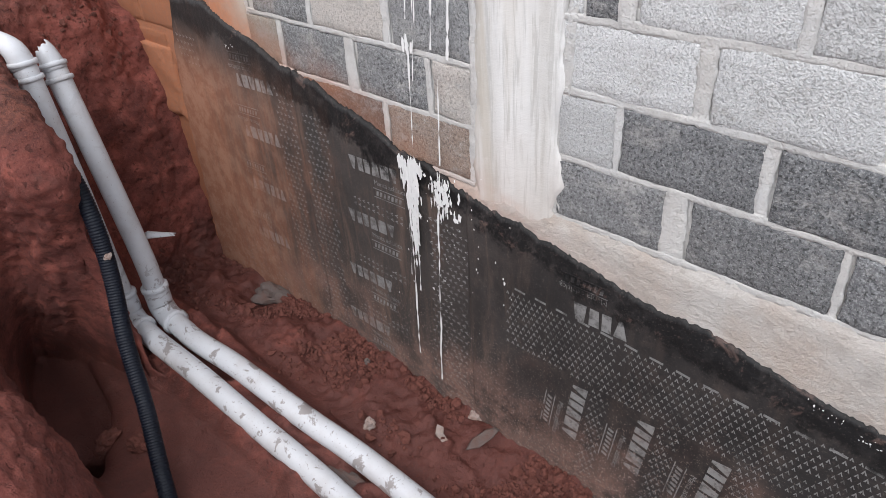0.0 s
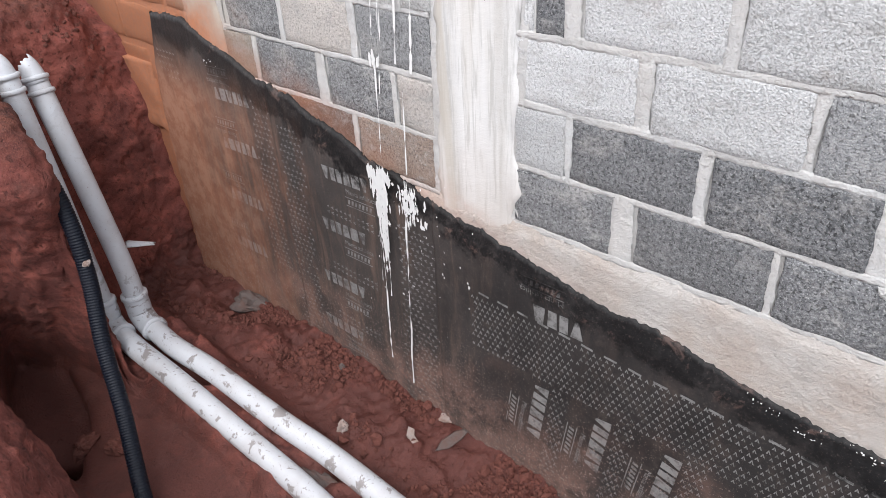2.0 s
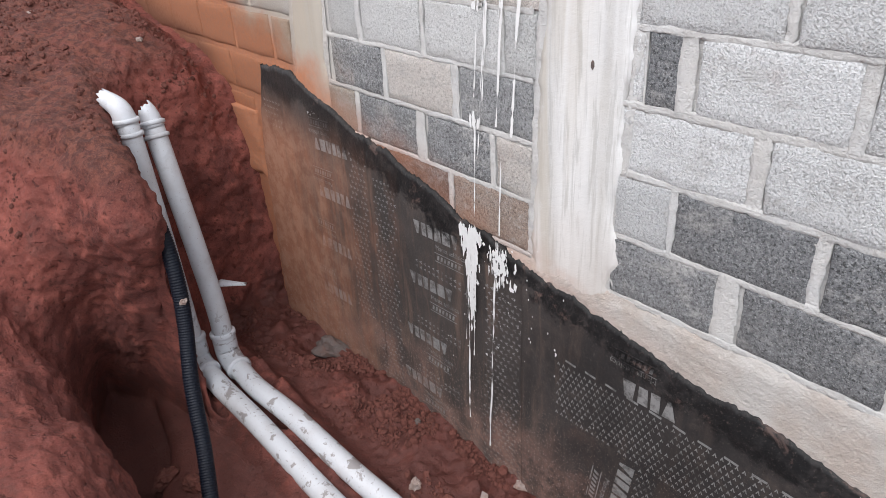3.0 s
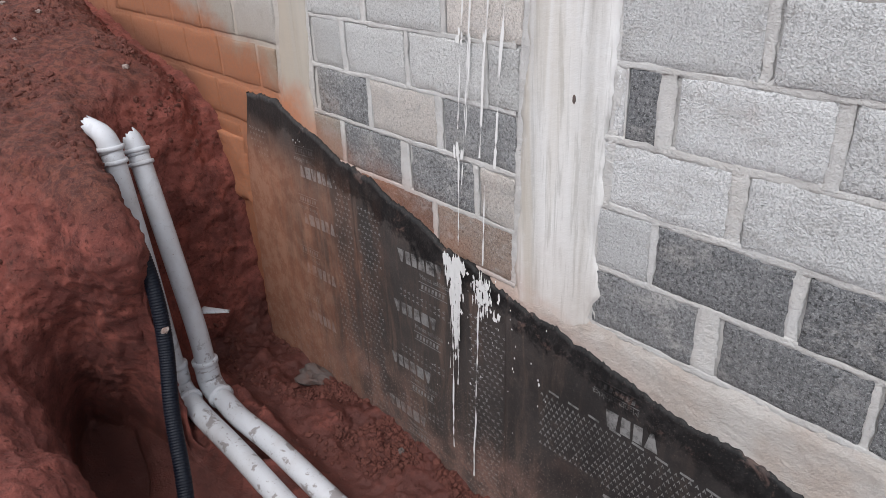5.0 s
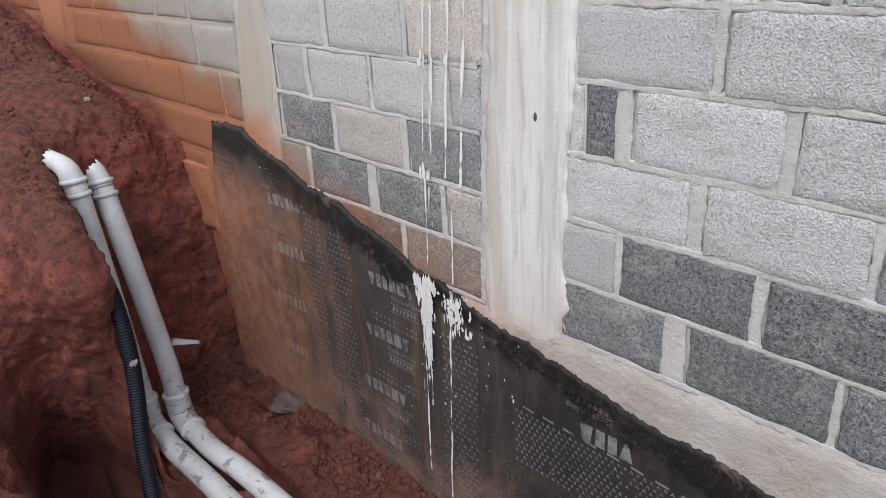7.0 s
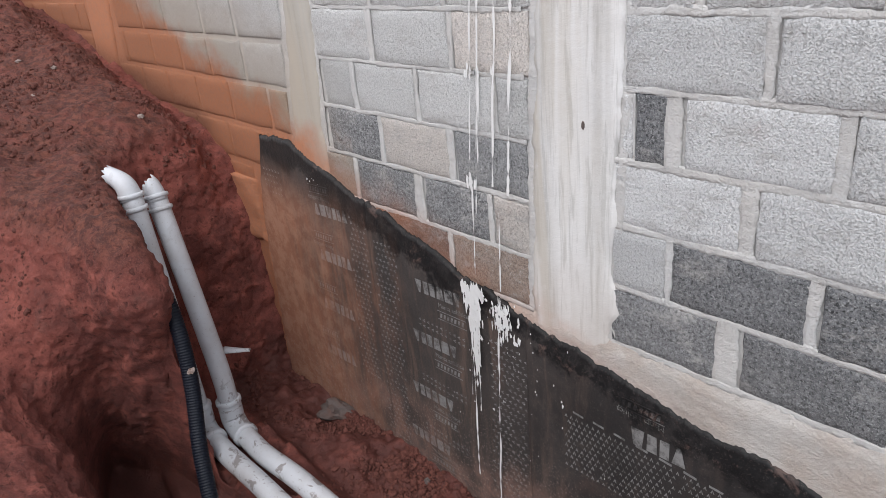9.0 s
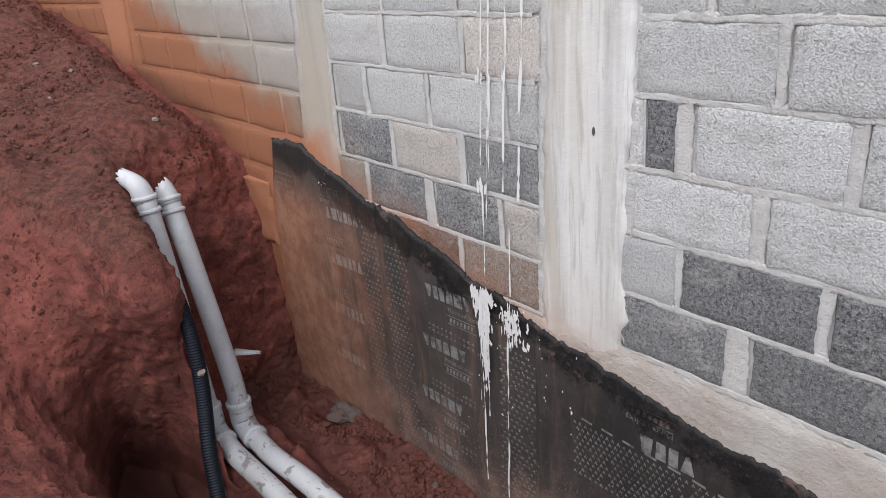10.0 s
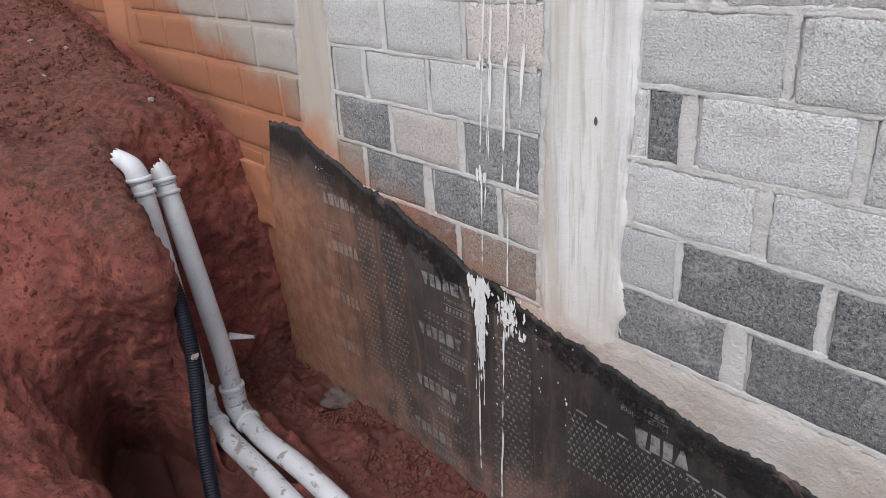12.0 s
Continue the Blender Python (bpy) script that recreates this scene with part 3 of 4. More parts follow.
build_drain([(-1.72, -0.611, 0.09), (-1.5, -0.61, 0.066), (-1.22, -0.578, 0.048), (-0.78, -0.545, -0.0), (-0.5, -0.507, -0.045), (-0.03, -0.508, -0.05), (0.39, -0.52, -0.06), (1.4, -0.53, -0.09), (3.3, -0.54, -0.12)],
            [(-1.785, -0.61, 0.18), (-1.80, -0.61, 0.40), (-1.92, -0.61, 0.83), (-2.05, -0.61, 1.24)],
            [(-2.065, -0.615, 1.295), (-2.10, -0.635, 1.345)], "white plastic drain pipe flecked with grey mud")
build_drain([(-1.79, -0.737, 0.095), (-1.62, -0.735, 0.075), (-1.3, -0.716, 0.05), (-0.89, -0.696, 0.0), (-0.5, -0.676, -0.045), (0.01, -0.697, -0.05), (0.234, -0.697, -0.055), (1.4, -0.72, -0.09), (3.3, -0.74, -0.12)],
            [(-1.85, -0.735, 0.18), (-1.875, -0.735, 0.40), (-1.905, -0.735, 0.80), (-1.977, -0.735, 1.297)],
            [(-2.0, -0.742, 1.345), (-2.08, -0.765, 1.378), (-2.18, -0.793, 1.40)], "white plastic drain pipe with a broken upper end")


def build_hose(path, label):
    line = bend(path, 0.0028)
    radii = [0.0295 + (0.0020 if k % 4 > 1 else 0.0) for k in range(len(line))]
    base = Vector(path[-1])
    ob = part("corrugated_hose", tube("corrugated_hose", [p - base for p in line], 0.04, HOSE, 20, radii))
    ob.location = base
    return tagged(ob, label, "hose")


build_hose([(-1.70, -0.86, 1.16), (-1.52, -0.845, 1.02), (-1.42, -0.855, 0.84), (-1.355, -0.885, 0.64), (-1.25, -0.95, 0.43), (-1.10, -1.01, 0.22), (-0.87, -1.11, 0.01), (-0.37, -1.27, -0.085), (0.4, -1.42, -0.12)],
           "black corrugated plastic drain hose hanging down the clay bank")


# ---- concrete blocks ----
TONES = {"d": (0.26, 0.27, 0.278), "e": (0.37, 0.38, 0.385), "m": (0.60, 0.61, 0.612), "l": (0.75, 0.76, 0.76), "k": (0.63, 0.635, 0.625), "p": (0.68, 0.635, 0.59),
         "c": (0.42, 0.38, 0.33), "t": (0.36, 0.275, 0.225), "r": (0.20, 0.13, 0.11), "o": (0.45, 0.215, 0.12), "b": (0.42, 0.225, 0.14)}


def block_mesh(width, height, seed):
    """One block's face: worn corners, bulged a little, set into the mortar."""
    nx, nz = max(4, int(width / 0.045)), 6
    xs = [-width / 2] + [-width / 2 + 0.006 + (width - 0.012) * k / nx for k in range(nx + 1)] + [width / 2]
    zs = [-height / 2] + [-height / 2 + 0.006 + (height - 0.012) * k / nz for k in range(nz + 1)] + [height / 2]
    rows = []
    for i, z in enumerate(zs):
        row = []
        for j, x in enumerate(xs):
            rim = i in (0, len(zs) - 1) or j in (0, len(xs) - 1)
            wx = 0.005 * n3(x, seed, z, 16, seed) + 0.005 * n3(x, seed, z, 50, seed)
            wz = 0.005 * n3(x, seed, z, 16, seed + 9) + 0.005 * n3(x, seed, z, 50, seed + 4)
            y = (0.003 if rim else -0.001) + 0.0015 * n3(x, seed, z, 20, seed + 2)
            row.append((x + wx, y, z + wz))
        rows.append(row)
    return patch("block", rows, BLOCK, 0.03)


JOINTS = []


def lay(z0, blocks, height=0.187):
    for p, q in zip(blocks, blocks[1:]):
        JOINTS.append(((p[1] + q[0]) / 2, z0, height, abs(q[0] - p[1])))
    for x0, x1, tone in blocks:
        width = x1 - x0
        ob = part("block", block_mesh(width, height, x0 * 3.7 + z0 * 11), wall)
        ob.location = ((x0 + x1) / 2, 0.001 * ((x0 * 997) % 3 - 1), z0 + height / 2)
        ob.rotation_euler = (0, radians(0.4 * n3(x0, z0, 0, 5, 3)), 0)
        ob.color = (*TONES[tone], 1)


def course(x0, x1, tones, length=0.385, joint=0.022):
    """Blocks one after the other from x0 to x1."""
    out, x, k = [], x0, 0
    while x < x1 - 0.06:
        end = min(x + length, x1)
        out.append((x, end, tones[k % len(tones)]))
        x, k = end + joint, k + 1
    return out


# right of the pale pillar
lay(1.0, [(0.008, 0.36, "d"), (0.435, 0.80, "d"), (0.822, 1.165, "d"), (1.215, 1.60, "d")] + course(1.62, 3.5, "ed"))
lay(1.2, [(0.014, 0.195, "m"), (0.213, 0.585, "d"), (0.62, 0.99, "d"), (1.042, 1.42, "d")] + course(1.445, 3.5, "ed"))
lay(1.4, [(0.024, 0.40, "l"), (0.44, 0.81, "l"), (0.836, 1.215, "e"), (1.24, 1.62, "e")] + course(1.645, 3.5, "me"))
lay(1.6, [(0.045, 0.08, "l"), (0.088, 0.178, "d"), (0.236, 0.60, "l"), (0.635, 1.01, "l")] + course(1.035, 3.5, "ml"))
lay(1.8, [(0.05, 0.425, "l"), (0.455, 0.84, "l")] + course(0.865, 3.5, "l"))
lay(2.0, [(0.065, 0.245, "l"), (0.27, 0.65, "l")] + course(0.675, 3.5, "lm"))
for k, z in enumerate((2.2, 2.4, 2.6)):
    lay(z, course(0.075 + 0.19 * (k % 2), 3.5, "lml"))
# between the pillars
lay(1.0, [(-1.5, -1.215, "r"), (-1.19, -0.735, "r"), (-0.705, -0.325, "t")])
lay(1.2, [(-1.52, -1.315, "c"), (-1.285, -0.905, "d"), (-0.842, -0.505, "d"), (-0.475, -0.315, "p")], 0.18)
lay(1.4, [(-1.45, -1.10, "d"), (-1.07, -0.69, "p"), (-0.65, -0.315, "e")])
lay(1.6, [(-1.445, -1.245, "k"), (-1.21, -0.848, "k"), (-0.82, -0.45, "k"), (-0.43, -0.30, "k")])
lay(1.8, [(-1.465, -1.095, "k"), (-1.055, -0.645, "k"), (-0.62, -0.285, "p")])
for k, z in enumerate((2.0, 2.2, 2.4, 2.6)):
    lay(z, course(-1.45 + 0.2 * (k % 2), -0.27, "kmk"))
# beyond the second pillar, where clay has stained the lower courses
lay(0.98, course(-4.2, -2.3, "o"))
lay(1.2, course(-4.1, -1.90, "oob"))
lay(1.415, course(-4.0, -1.80, "oob"), 0.2)
lay(1.64, [(-3.86, -3.79, "e"), (-3.77, -3.34, "o"), (-3.31, -2.93, "o"), (-2.90, -2.56, "m"), (-2.53, -2.17, "m"), (-2.14, -1.765, "l")], 0.19)
lay(1.855, [(-3.85, -3.42, "c"), (-3.39, -3.05, "m"), (-3.02, -2.56, "l"), (-2.53, -2.19, "l"), (-2.16, -1.73, "l")], 0.19)
for k, z in enumerate((2.07, 2.28, 2.49, 2.70)):
    lay(z, course(-3.8 + 0.2 * (k % 2), -1.70, "lml"))
for k, z in enumerate((1.6, 1.81, 2.02, 2.23, 2.44, 2.65)):
    lay(z, course(-8.9 + 0.2 * (k % 2), -4.45, "obl" if z < 2.1 else "lml"))


# ---- mortar joints, squeezed out a little over the blocks ----
def ridge(name, x0, z0, x1, z1, width, seed):
    """An uneven strip of mortar between two points of the wall."""
    n = max(4, int(math.hypot(x1 - x0, z1 - z0) / 0.012))
    dx, dz = (x1 - x0), (z1 - z0)
    size = math.hypot(dx, dz)
    ax, az = -dz / size, dx / size
    rows = []
    for i in range(n + 1):
        t = i / n
        cx, cz = x0 + dx * t, z0 + dz * t
        a = max(0.003, width * 0.5 + 0.002 + 0.008 * n3(cx, 1, cz, 7, seed) + 0.006 * n3(cx, 1, cz, 60, seed))
        b = max(0.003, width * 0.5 + 0.002 + 0.008 * n3(cx, 2, cz, 7, seed + 5) + 0.006 * n3(cx, 2, cz, 60, seed + 5))
        h = 0.0008 + 0.0022 * n3(cx, 3, cz, 7, seed) + 0.0016 * n3(cx, 3, cz, 45, seed)
        row = []
        for u, k in ((-a, 0.0), (-a * 0.92, 1.0), (-a * 0.3, 0.9), (b * 0.35, 1.0), (b * 0.92, 0.9), (b, 0.0)):
            row.append((cx + ax * u, 0.004 + (h - 0.004) * k + 0.0012 * n3(cx + u * 9, 4, cz + u * 9, 60, seed), cz + az * u))
        rows.append(row[::-1] if dx == 0 else row)
    part(name, patch(name, rows, MORTAR), wall)


for z in (0.993, 1.195, 1.395, 1.595, 1.795, 1.995, 2.195, 2.395, 2.595, 2.8):
    ridge("mortar_joint", 0.01, z, 3.45, z, 0.020, z * 3)
for z in (0.99, 1.19, 1.393, 1.595, 1.795, 1.995, 2.195, 2.395, 2.595, 2.8):
    ridge("mortar_joint", -1.52 + 0.08 * (z - 1.2), z, -0.31, z, 0.016, z * 5)
for (x0, lean), w in (((-0.316, 0.056), 0.04), ((0.012, 0.056), 0.03), ((-1.545, 0.075), 0.04), ((-1.87, 0.19), 0.05)):
    ridge("mortar_joint", x0, 1.0, x0 + lean * 1.88, 2.88, w, x0 * 3)
for k, (x, z, high, gap) in enumerate(j for j in JOINTS if j[0] > -1.9):
    ridge("mortar_joint", x - gap * 0.12, z - 0.004, x - gap * 0.12 + 0.002 * (k % 3 - 1), z + high + 0.004, gap * 0.85, x + z)


# ---- print on the sheets ----
def stamped(name, shapes, lift, parent, label="", kind=""):
    """Flat inked shapes (lists of x, z outlines) that follow a sheet."""
    verts, faces = [], []
    for shape in shapes:
        start = len(verts)
        verts += [(x, sheet_front(x, z) - lift - 0.0022, z) for x, z in shape]
        faces.append(tuple(range(start, start + len(shape))))
    ob = part(name, mesh_of(name, verts, faces, PRINT, False), parent, label)
    return tagged(ob, kind=kind) if kind else ob


def turned(shapes, x, z, degrees):
    c, s = math.cos(radians(degrees)), math.sin(radians(degrees))
    return [[(x + c * u - s * v, z + s * u + c * v) for u, v in shape] for shape in shapes]


def chevron(size):
    a, b, t = size * 0.5, size * 0.55, size * 0.34
    return [[(-a, -b), (-a + t, -b), (t * 0.1, b - t), (0, b)], [(a - t, -b), (a, -b), (0, b), (-t * 0.1, b - t)]]


def word(size, count=6):
    """A trade mark stands here as a row of plain solid blocks, some of them tapered."""
    out, u = [], 0.0
    for k in range(count):
        wide = size * (0.72, 0.50, 0.58, 0.74, 0.80)[k % 5]
        top, foot = (0.0, 0.24, 0.0, -0.2, 0.1)[k % 5] * size * 0.6, (0.26, 0.0, 0.05, 0.0, 0.0)[k % 5] * size
        out.append([(u + foot, 0), (u + wide - foot, 0), (u + wide - max(0.0, -top), size), (u + max(0.0, -top), size)])
        u += wide + 0.13 * size
    return out


def badge(w, h):
    """A small boxed mark as plain bars."""
    t = h * 0.09
    out = [[(0, 0), (w, 0), (w, t), (0, t)], [(0, h - t), (w, h - t), (w, h), (0, h)]]
    for k in range(7):
        u = w * (0.08 + 0.125 * k)
        out.append([(u, h * 0.25), (u + w * 0.07, h * 0.25), (u + w * 0.1, h * 0.75), (u + w * 0.03, h * 0.75)])
    return out


def lettering(text, size):
    curve = bpy.data.curves.new("lettering", "FONT")
    curve.body, curve.size = text, size
    ob = new("lettering", curve)
    me = bpy.data.meshes.new_from_object(ob.evaluated_get(bpy.context.evaluated_depsgraph_get()))
    shapes = [[(me.vertices[v].co.x, me.vertices[v].co.y) for v in p.vertices] for p in me.polygons]
    bpy.data.objects.remove(ob)
    bpy.data.meshes.remove(me)
    return shapes


SMALL = lettering("Manta asf\u00e1ltica", 0.030)
WORD, BADGE = word(0.058), badge(0.17, 0.042)


def label_block(x, z, degrees, lift, parent):
    """The repeating print: mark, words and boxed mark, one under the other."""
    for shape in turned(WORD, x, z, degrees):
        stamped("print_block", [shape], lift, parent)
    s, c = math.sin(radians(degrees)), math.cos(radians(degrees))
    for du, dv, shapes, name in ((0.13, -0.037, SMALL, "lettering"), (0.12, -0.095, BADGE, "badge")):
        stamped(name, turned(shapes, x + c * du - s * dv, z + s * du + c * dv, degrees), lift, parent)


def chevrons(cells, size, degrees, lift, parent):
    rnd = random.Random(3)
    shapes = []
    for x, z in cells:
        if z > along(TOP, x) - 0.07 or z < -0.12 or rnd.random() < 0.06:
            continue
        shapes += turned(chevron(size * (0.85 + 0.3 * rnd.random())), x, z, degrees + 8 * (rnd.random() - 0.5))
    stamped("chevron_print", shapes, lift, parent, "rows of small grey printed chevrons", "stuff")


for z, x in ((0.875, -0.935), (0.615, -0.99), (0.325, -1.04), (0.055, -1.09)):
    label_block(x, z, 2, 0.004, sheet_b)
for z, x in ((1.12, -1.40), (0.875, -1.42), (0.585, -1.47), (0.30, -1.52)):
    label_block(x, z, 183, 0.0, sheet_a)
for k in range(8):
    label_block(0.135 + 0.2475 * k, 0.395, -98, 0.008, sheet_c)
for shape in turned(word(0.066, 4), 0.31, 0.735, 181):
    stamped("print_block", [shape], 0.008, sheet_c)
stamped("lettering", turned(SMALL, 0.235, 0.785, 181), 0.008, sheet_c)
stamped("badge", turned(BADGE, 0.235, 0.83, 181), 0.008, sheet_c)
for k in range(26):
    x = -0.12 + 0.085 * k
    stamped("dash", turned([[(0, 0), (0.045, 0), (0.045, 0.009), (0, 0.009)]], x, 0.662 - 0.03 * max(0.0, x), -4), 0.008, sheet_c)
band = [(-0.15 + 0.023 * i + 0.0115 * (j % 2), 0.640 - 0.0215 * j) for i in range(88) for j in range(11)]
for k in range(8):
    band += [(0.212 + 0.2475 * k + 0.023 * i + 0.0115 * (j % 2) - 0.0025 * j, 0.40 - 0.0215 * j) for i in range(3) for j in range(22)]
chevrons(band, 0.0135, 0, 0.008, sheet_c)
left = [(-1.205 + 0.027 * i + 0.013 * (j % 2) - 0.07 * (1 - z), z) for i in range(6) for j in range(40) for z in [1.03 - 0.027 * j]]
left += [(-0.92 + 0.027 * i - 0.07 * (1 - z), z) for base in (0.74, 0.45, 0.17) for i in range(11) for j in range(2) for z in [base - 0.027 * j]]
left += [(-0.50 + 0.027 * i + 0.013 * (j % 2) - 0.05 * (1 - z), z) for i in range(7) for j in range(34) for z in [0.80 - 0.027 * j]]
chevrons(left, 0.015, 90, 0.004, sheet_b)
chevrons([(-1.385 + 0.027 * i + 0.013 * (j % 2) - 0.09 * (1 - z), z) for i in range(5) for j in range(32) for z in [1.1 - 0.027 * j]]
         + [(-2.12 + 0.03 * i, 1.20 - 0.03 * j) for i in range(6) for j in range(5)], 0.015, -90, 0.0, sheet_a)


# ---- spilt paint ----
def blot(x, z, w, h, y, seed):
    n = 14
    pts = []
    for k in range(n):
        a = 2 * math.pi * k / n
        r = 1 + 0.6 * n3(math.cos(a), math.sin(a), seed, 1.6, seed) + 0.5 * n3(math.cos(a), math.sin(a), seed, 5, seed)
        pts.append((x + 0.75 * w * r * math.cos(a), y, z + h * r * math.sin(a)))
    return pts


def paint(name, blots, runs, front, label):
    """Spilt paint: the blots that lie together are one part, each run another."""
    ob = thing(name, (0, 0, 0))
    verts, faces = [], []
    for k, (x, z, w, h) in enumerate(blots):
        faces.append(tuple(range(len(verts), len(verts) + 14)))
        verts.extend(blot(x, z, w, h, front(x, z) - 0.0006 * (k % 6), k * 1.37))
    tagged(part("spatter", mesh_of("spatter", verts, faces, PAINT, False), ob), kind="stuff")
    for k, (x, z0, z1, w, lean) in enumerate(runs):
        n = max(3, int(abs(z0 - z1) / 0.02))
        rows = []
        for i in range(n + 1):
            z = z0 + (z1 - z0) * i / n
            thin = max(0.03, min(1.0, 0.55 + 1.7 * n3(x, 0, z, 7, k) + 1.2 * n3(x, 0, z, 30, k)))
            u = x + lean * (z - z0) + 0.006 * n3(0, 0, z, 5, k)
            rows.append([(u + side * w * 0.5 * thin, front(u, z) - 0.0008 * (k % 4), z) for side in (-1, 1)])
        part("run", patch("run", rows, PAINT), ob)
    return tagged(ob, label, "paint")


rnd = random.Random(11)
splash = []
for k in range(210):
    t = rnd.random()
    z = 1.0 - 0.36 * t * t
    splash.append((-0.575 + 0.05 * (z - 0.9) + rnd.gauss(0, 0.032 * (1.1 - t)), z, 0.002 + 0.009 * rnd.random() ** 2, 0.006 + 0.034 * rnd.random()))
for k in range(110):
    splash.append((-0.435 + rnd.gauss(0, 0.026), 0.915 + rnd.gauss(0, 0.04), 0.002 + 0.009 * rnd.random() ** 2, 0.004 + 0.020 * rnd.random()))
for k in range(60):
    splash.append((-0.42 + rnd.gauss(0, 0.16), 0.70 + rnd.gauss(0, 0.2), 0.001 + 0.003 * rnd.random(), 0.001 + 0.005 * rnd.random()))
splash += [(-0.16, 0.672, 0.006, 0.008), (-0.165, 0.69, 0.004, 0.005), (-0.51, 0.487, 0.006, 0.007), (-0.37, 0.845, 0.018, 0.010), (-0.355, 0.86, 0.010, 0.016)]
paint("paint_splash", splash, [(-0.60, 0.95, 0.09, 0.010, 0.03), (-0.57, 0.80, 0.44, 0.008, 0.05), (-0.615, 0.75, 0.5, 0.006, 0.05), (-0.45, 0.93, 0.01, 0.010, 0.06), (-0.585, 0.9, 0.55, 0.014, 0.04), (-0.555, 0.95, 0.66, 0.010, 0.04)],
      lambda x, z: sheet_front(x, z) - 0.0145, "splash of white paint run down the black sheet")
paint("paint_runs", [(-0.575 + rnd.gauss(0, 0.014), 1.40 + 0.03 * rnd.random(), 0.008, 0.02) for k in range(9)] + [(-0.51 + rnd.gauss(0, 0.03), 1.79 + rnd.gauss(0, 0.015), 0.006, 0.012) for k in range(12)],
      [(-0.40, 2.85, 1.30, 0.009, 0.10), (-0.335, 2.85, 1.42, 0.010, 0.09), (-0.27, 2.85, 1.40, 0.014, 0.085), (-0.43, 2.85, 1.50, 0.007, 0.10), (-0.50, 1.80, 1.44, 0.008, 0.09), (-0.565, 1.40, 1.05, 0.010, 0.05), (-0.44, 1.33, 1.02, 0.007, 0.05)],
      lambda x, z: -0.0105, "long white paint runs down the grey blocks")
smudge = []
for cx, cz in ((0.86, 0.745), (1.20, 0.70), (1.12, 0.735), (-1.655, 1.22), (1.33, 0.66), (0.98, 0.72)):
    smudge += [(cx + rnd.gauss(0, 0.022), cz + rnd.gauss(0, 0.010), 0.001 + 0.004 * rnd.random() ** 2, 0.001 + 0.003 * rnd.random()) for k in range(11)]
paint("paint_specks", smudge, [], lambda x, z: sheet_front(x, z) - 0.0105, "pale cement specks on the tarred edge")


# ---- loose things in the trench ----
def lying(name, me, x, y, sink, turn, label, category, group=""):
    ob = part(name, me)
    ob.location = (x, y, on_ground(x, y, 0.6) + sink)
    ob.rotation_euler = (radians(turn[0]), radians(turn[1]), radians(turn[2]))
    return tagged(ob, label, category, group)


def slab(w, d, t, seed):
    bm = bmesh.new()
    bmesh.ops.create_cube(bm, size=1)
    bmesh.ops.subdivide_edges(bm, edges=bm.edges[:], cuts=5, use_grid_fill=True)
    for v in bm.verts:
        v.co = Vector((v.co.x * w, v.co.y * d, v.co.z * t))
        v.co += Vector((n3(*v.co, 9, seed), n3(*v.co, 9, seed + 2), 0.3 * n3(*v.co, 6, seed + 4))) * 0.006
    bmesh.ops.bevel(bm, geom=[e for e in bm.edges if len(e.link_faces) == 2 and e.calc_face_angle() > 0.8], offset=0.003, segments=2, affect="EDGES")
    me = bpy.data.meshes.new("slab")
    bm.to_mesh(me)
    bm.free()
    me.materials.append(BOARD)
    return me


board = part("cement_board", slab(0.75, 0.62, 0.022, 4))
board.location, board.rotation_euler = (1.135, -0.345, -0.045), (radians(3), radians(-1), radians(1.5))
tagged(board, "greenish grey fibre cement board lying by the wall", "board")



def splinter(outline, thick, material):
    """A flat broken piece with a ragged outline."""
    bm = bmesh.new()
    face = bm.faces.new([bm.verts.new((x, y, 0.0)) for x, y in outline])
    out = bmesh.ops.extrude_face_region(bm, geom=[face])["geom"]
    for v in out:
        if isinstance(v, bmesh.types.BMVert):
            v.co = Vector((v.co.x * 0.9, v.co.y * 0.9, thick * (1 + 0.5 * n3(v.co.x, v.co.y, 0, 30, 2))))
    bmesh.ops.recalc_face_normals(bm, faces=bm.faces[:])
    me = bpy.data.meshes.new("splinter")
    bm.to_mesh(me)
    bm.free()
    me.materials.append(material)
    return me


lying("concrete_chunk", rubble("concrete_chunk", (0.055, 0.038, 0.034), STONE, 17, 0.75), -0.10, -0.80, -0.006, (6, -8, 40), "pale broken lump of concrete on the mud", "rubble")
lying("mud_lump", rubble("mud_lump", (0.12, 0.04, 0.022), GREY_STONE, 8, 0.45), -0.50, -0.595, 0.0, (0, 6, 8), "flat lump of grey mud caught between the pipes", "soil")
lying("slate_shard", splinter([(-0.075, 0.0), (-0.03, 0.025), (0.04, 0.028), (0.075, 0.018), (0.085, 0.0), (0.045, -0.014), (-0.02, -0.02)], 0.012, GREY_STONE), -0.22, -0.12, 0.025, (38, -16, 66), "thin grey stone splinter lying on red clay", "rubble")
lying("plaster_chip", splinter([(-0.045, 0.0), (-0.02, 0.022), (0.01, 0.012), (0.045, 0.02), (0.05, -0.008), (0.0, -0.022)], 0.009, STONE), -0.37, -0.20, 0.008, (0, 8, -30), "small whitish plaster chip on the clay", "rubble")
lying("grey_stone", rubble("grey_stone", (0.09, 0.06, 0.045), GREY_STONE, 13, 0.55), -1.70, -0.09, 0.015, (0, 5, 20), "muddy grey stone at the foot of the sheet", "rubble")
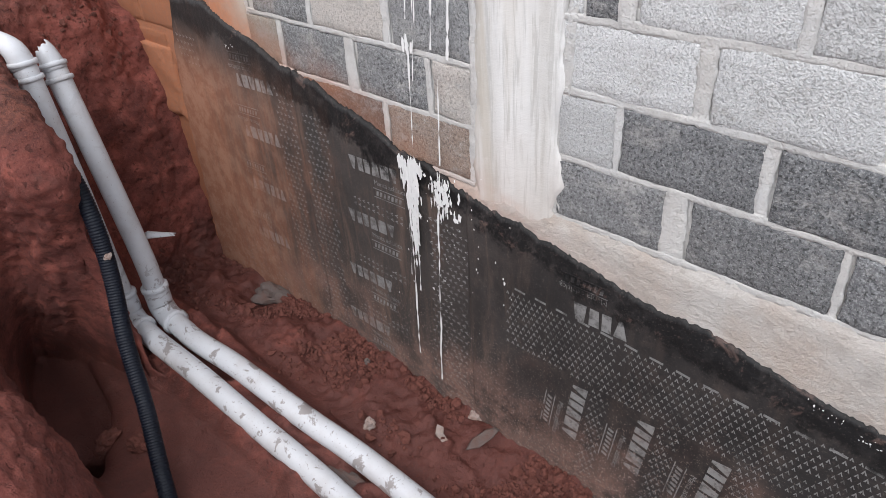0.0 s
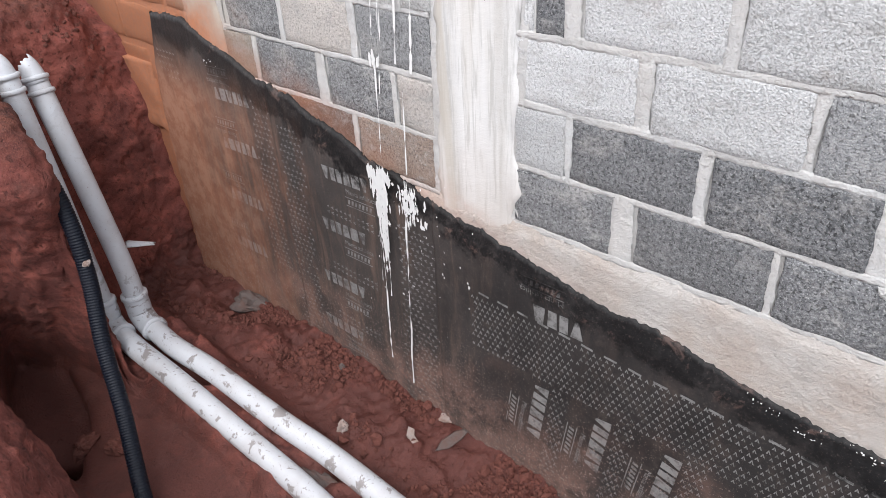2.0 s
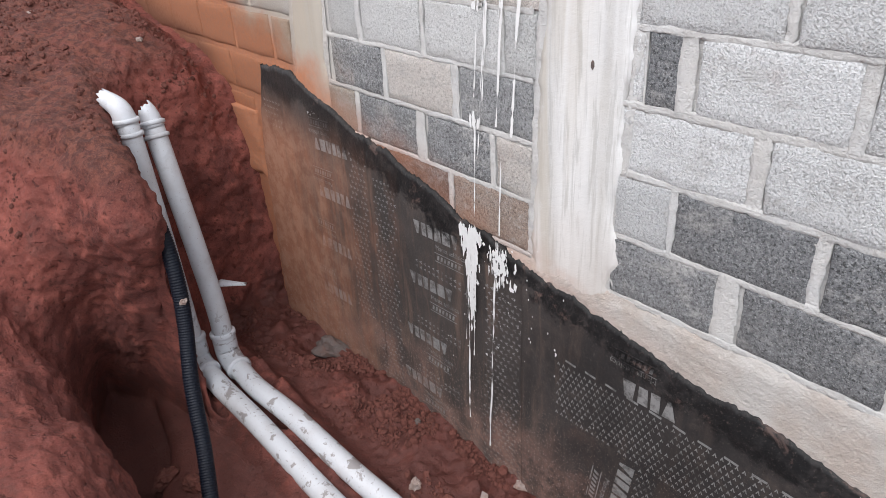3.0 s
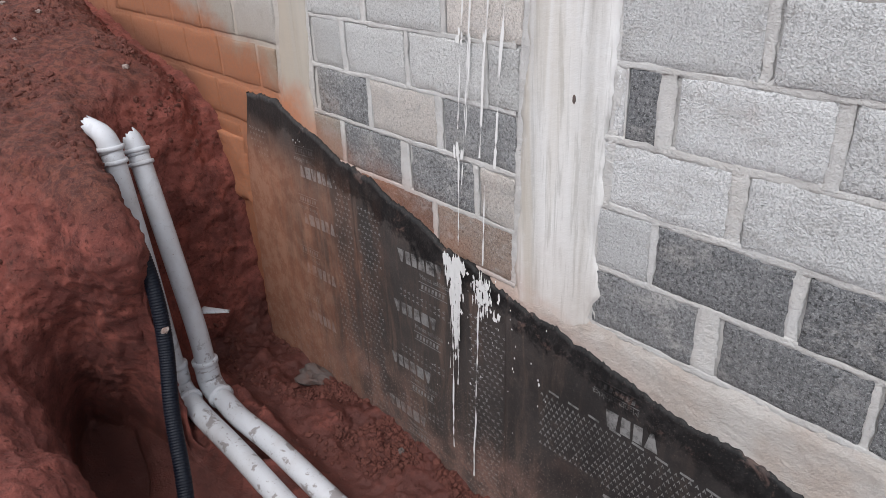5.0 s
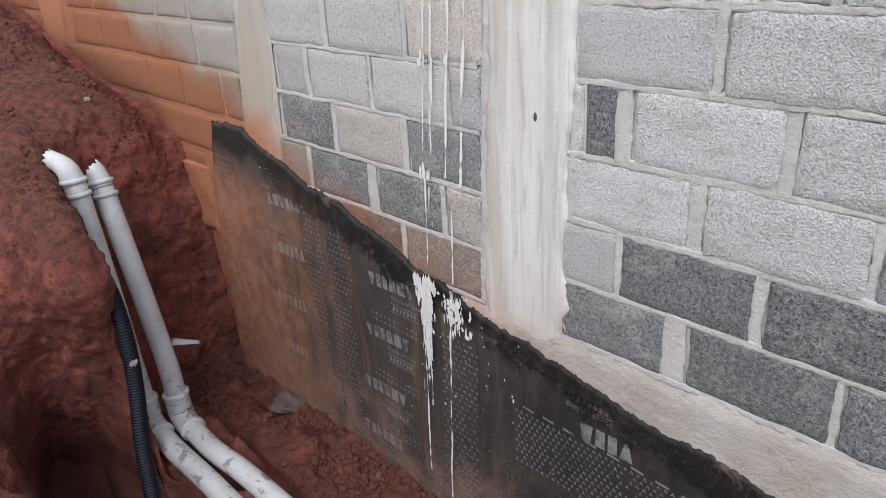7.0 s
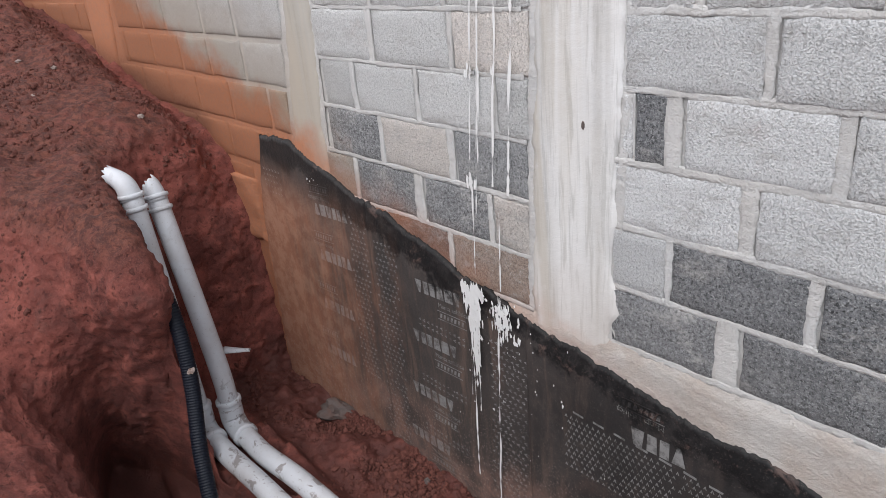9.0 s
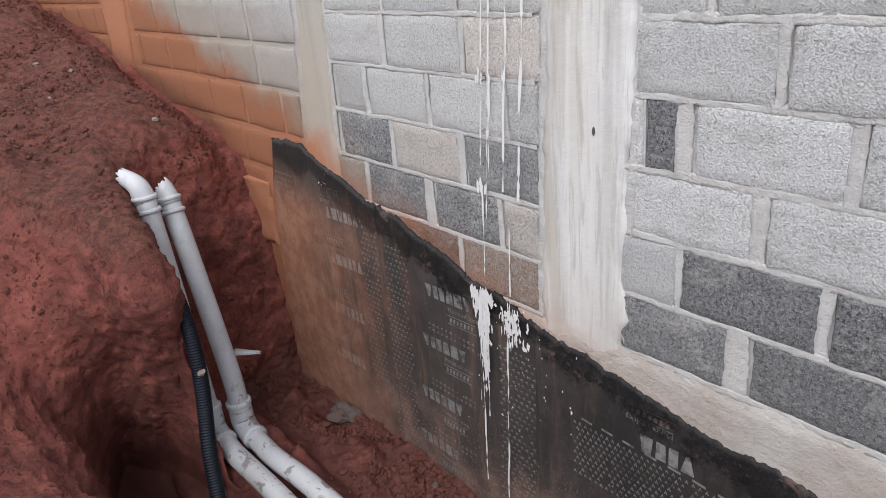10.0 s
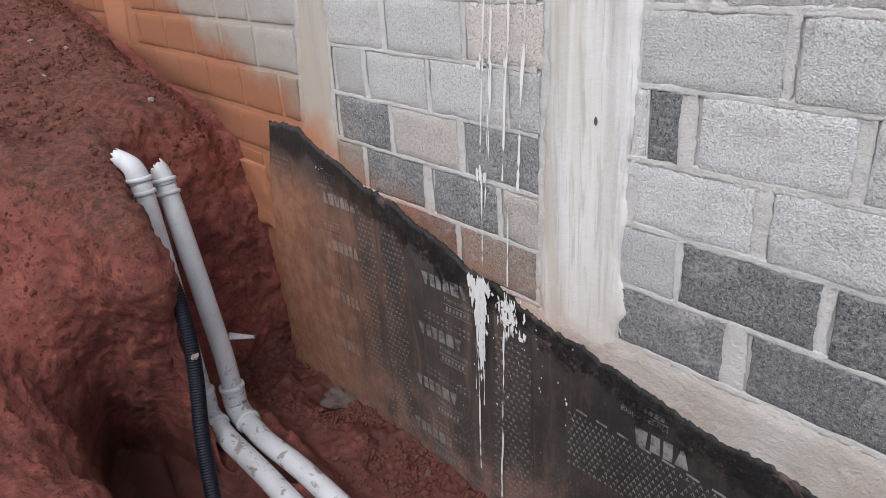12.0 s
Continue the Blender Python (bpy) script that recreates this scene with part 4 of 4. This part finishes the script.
for k, (x, y, r) in enumerate(((-0.33, -0.03, 0.03), (0.02, -0.30, 0.028), (0.28, -0.12, 0.022), (0.45, -0.22, 0.018), (-0.62, -0.36, 0.03), (-0.9, -0.12, 0.02), (-0.05, -0.86, 0.03), (0.09, -0.82, 0.022), (-0.28, -0.98, 0.025), (-1.25, -0.22, 0.022), (-1.25, -1.05, 0.05), (-1.42, -1.12, 0.06))):
    lying("stone", rubble("stone", (r, r * 0.8, r * 0.65), CLOD if x < -1.2 else STONE if k % 4 == 0 else GREY_STONE, 20 + k), x, y, r * 0.2, (k * 31, k * 17, k * 57), "small muddy stone in the trench", "rubble", "stones in the trench")


for k, (x, y) in enumerate(((-3.55, -0.52), (-2.62, -0.40), (-3.1, -0.75), (-3.9, -0.62))):
    chip = part("lime_chip", rubble("lime_chip", (0.018, 0.014, 0.010), STONE, 60 + k, 0.5))
    chip.location = (x, y, on_ground(x, y) + 0.006)
    tagged(chip, "small whitish lime chip on the dark topsoil", "rubble", "lime chips on the bank")


def pipe_shard():
    rows = []
    for i in range(13):
        a = radians(-34 + 68 * i / 12)
        rows.append([(0.135 * j / 8 + 0.02 * n3(i, j, 0, 0.9, 2) * (j in (0, 8)), 0.05 * math.sin(a) * (1 - 0.075 * j), 0.05 * math.cos(a) - 0.045) for j in range(9)])
    return patch("pipe_shard", rows, PVC)


shard = part("pipe_shard", pipe_shard())
shard.location, shard.rotation_euler = (-2.01, -0.495, 0.375), (radians(12), radians(4), radians(46))
tagged(shard, "broken piece of white plastic pipe stuck in the clay", "pipe")
shell = shard.modifiers.new("thickness", "SOLIDIFY")
shell.thickness = 0.005


def clods(name, spots, material, label):
    """Many small crumbs of soil in one mesh."""
    bm = bmesh.new()
    bmesh.ops.create_icosphere(bm, subdivisions=1, radius=1)
    base = [v.co.copy() for v in bm.verts]
    tris = [[v.index for v in f.verts] for f in bm.faces]
    bm.free()
    verts, faces = [], []
    for k, (x, y, r) in enumerate(spots):
        z = on_ground(x, y)
        start = len(verts)
        rot = Euler((k * 1.7, k * 2.3, k * 0.9)).to_matrix()
        for co in base:
            q = rot @ Vector((co.x * r, co.y * r * 0.8, co.z * r * 0.7)) * (1 + 0.5 * n3(*co, 1.3, k * 0.71))
            verts.append((x + q.x, y + q.y, z + q.z + r * 0.25))
        faces += [[start + i for i in t] for t in tris]
    return tagged(part(name, mesh_of(name, verts, faces, material, False)), label, "soil", kind="stuff")


rnd = random.Random(21)
spots = []
for k in range(10000):
    x = rnd.uniform(-2.3, 2.4)
    y = -0.03 - abs(rnd.gauss(0, 0.17))
    if y < -0.45 or n3(x, y, 0, 3.2, 5) < -0.08:
        continue
    spots.append((x, y, 0.003 + 0.013 * rnd.random() ** 2 + (0.02 * rnd.random() if k % 14 == 0 else 0)))
clods("clay_clods", spots, CLOD, "crumbled red clay clods along the wall foot")
spots = []
for k in range(13000):
    x = rnd.uniform(-5.5, -1.0)
    y = rnd.uniform(-1.9, -0.1)
    if on_ground(x, y) < 1.0 or n3(x, y, 0, 2.4, 15) < -0.1:
        continue
    spots.append((x, y, 0.003 + 0.017 * rnd.random() ** 4))
clods("topsoil_crumbs", spots, CLOD, "dark crumbs of loose soil on the bank")


# ---- small marks ----
dab = part("mortar_dab", rubble("mortar_dab", (0.017, 0.008, 0.014), MORTAR, 31), wall, "lump of mortar stuck to a block")
dab.location = (1.042, -0.004, 1.176)
blob = part("cement_blob", rubble("cement_blob", (0.014, 0.014, 0.012), STONE, 33))
blob.location = (-1.352, -0.872, 0.728)
tagged(blob, "pale blob of cement stuck to the black hose", "rubble")

# no recess here: the hole's shade is a dark lump set on the face
hole = part("tie_hole_dark", rubble("tie_hole_dark", (0.006, 0.003, 0.013), GREY_STONE, 41, 0.1), wall, "small dark lump for the shade inside a tie hole in the pillar")
hole.location = (-0.083, -0.006, 1.68)
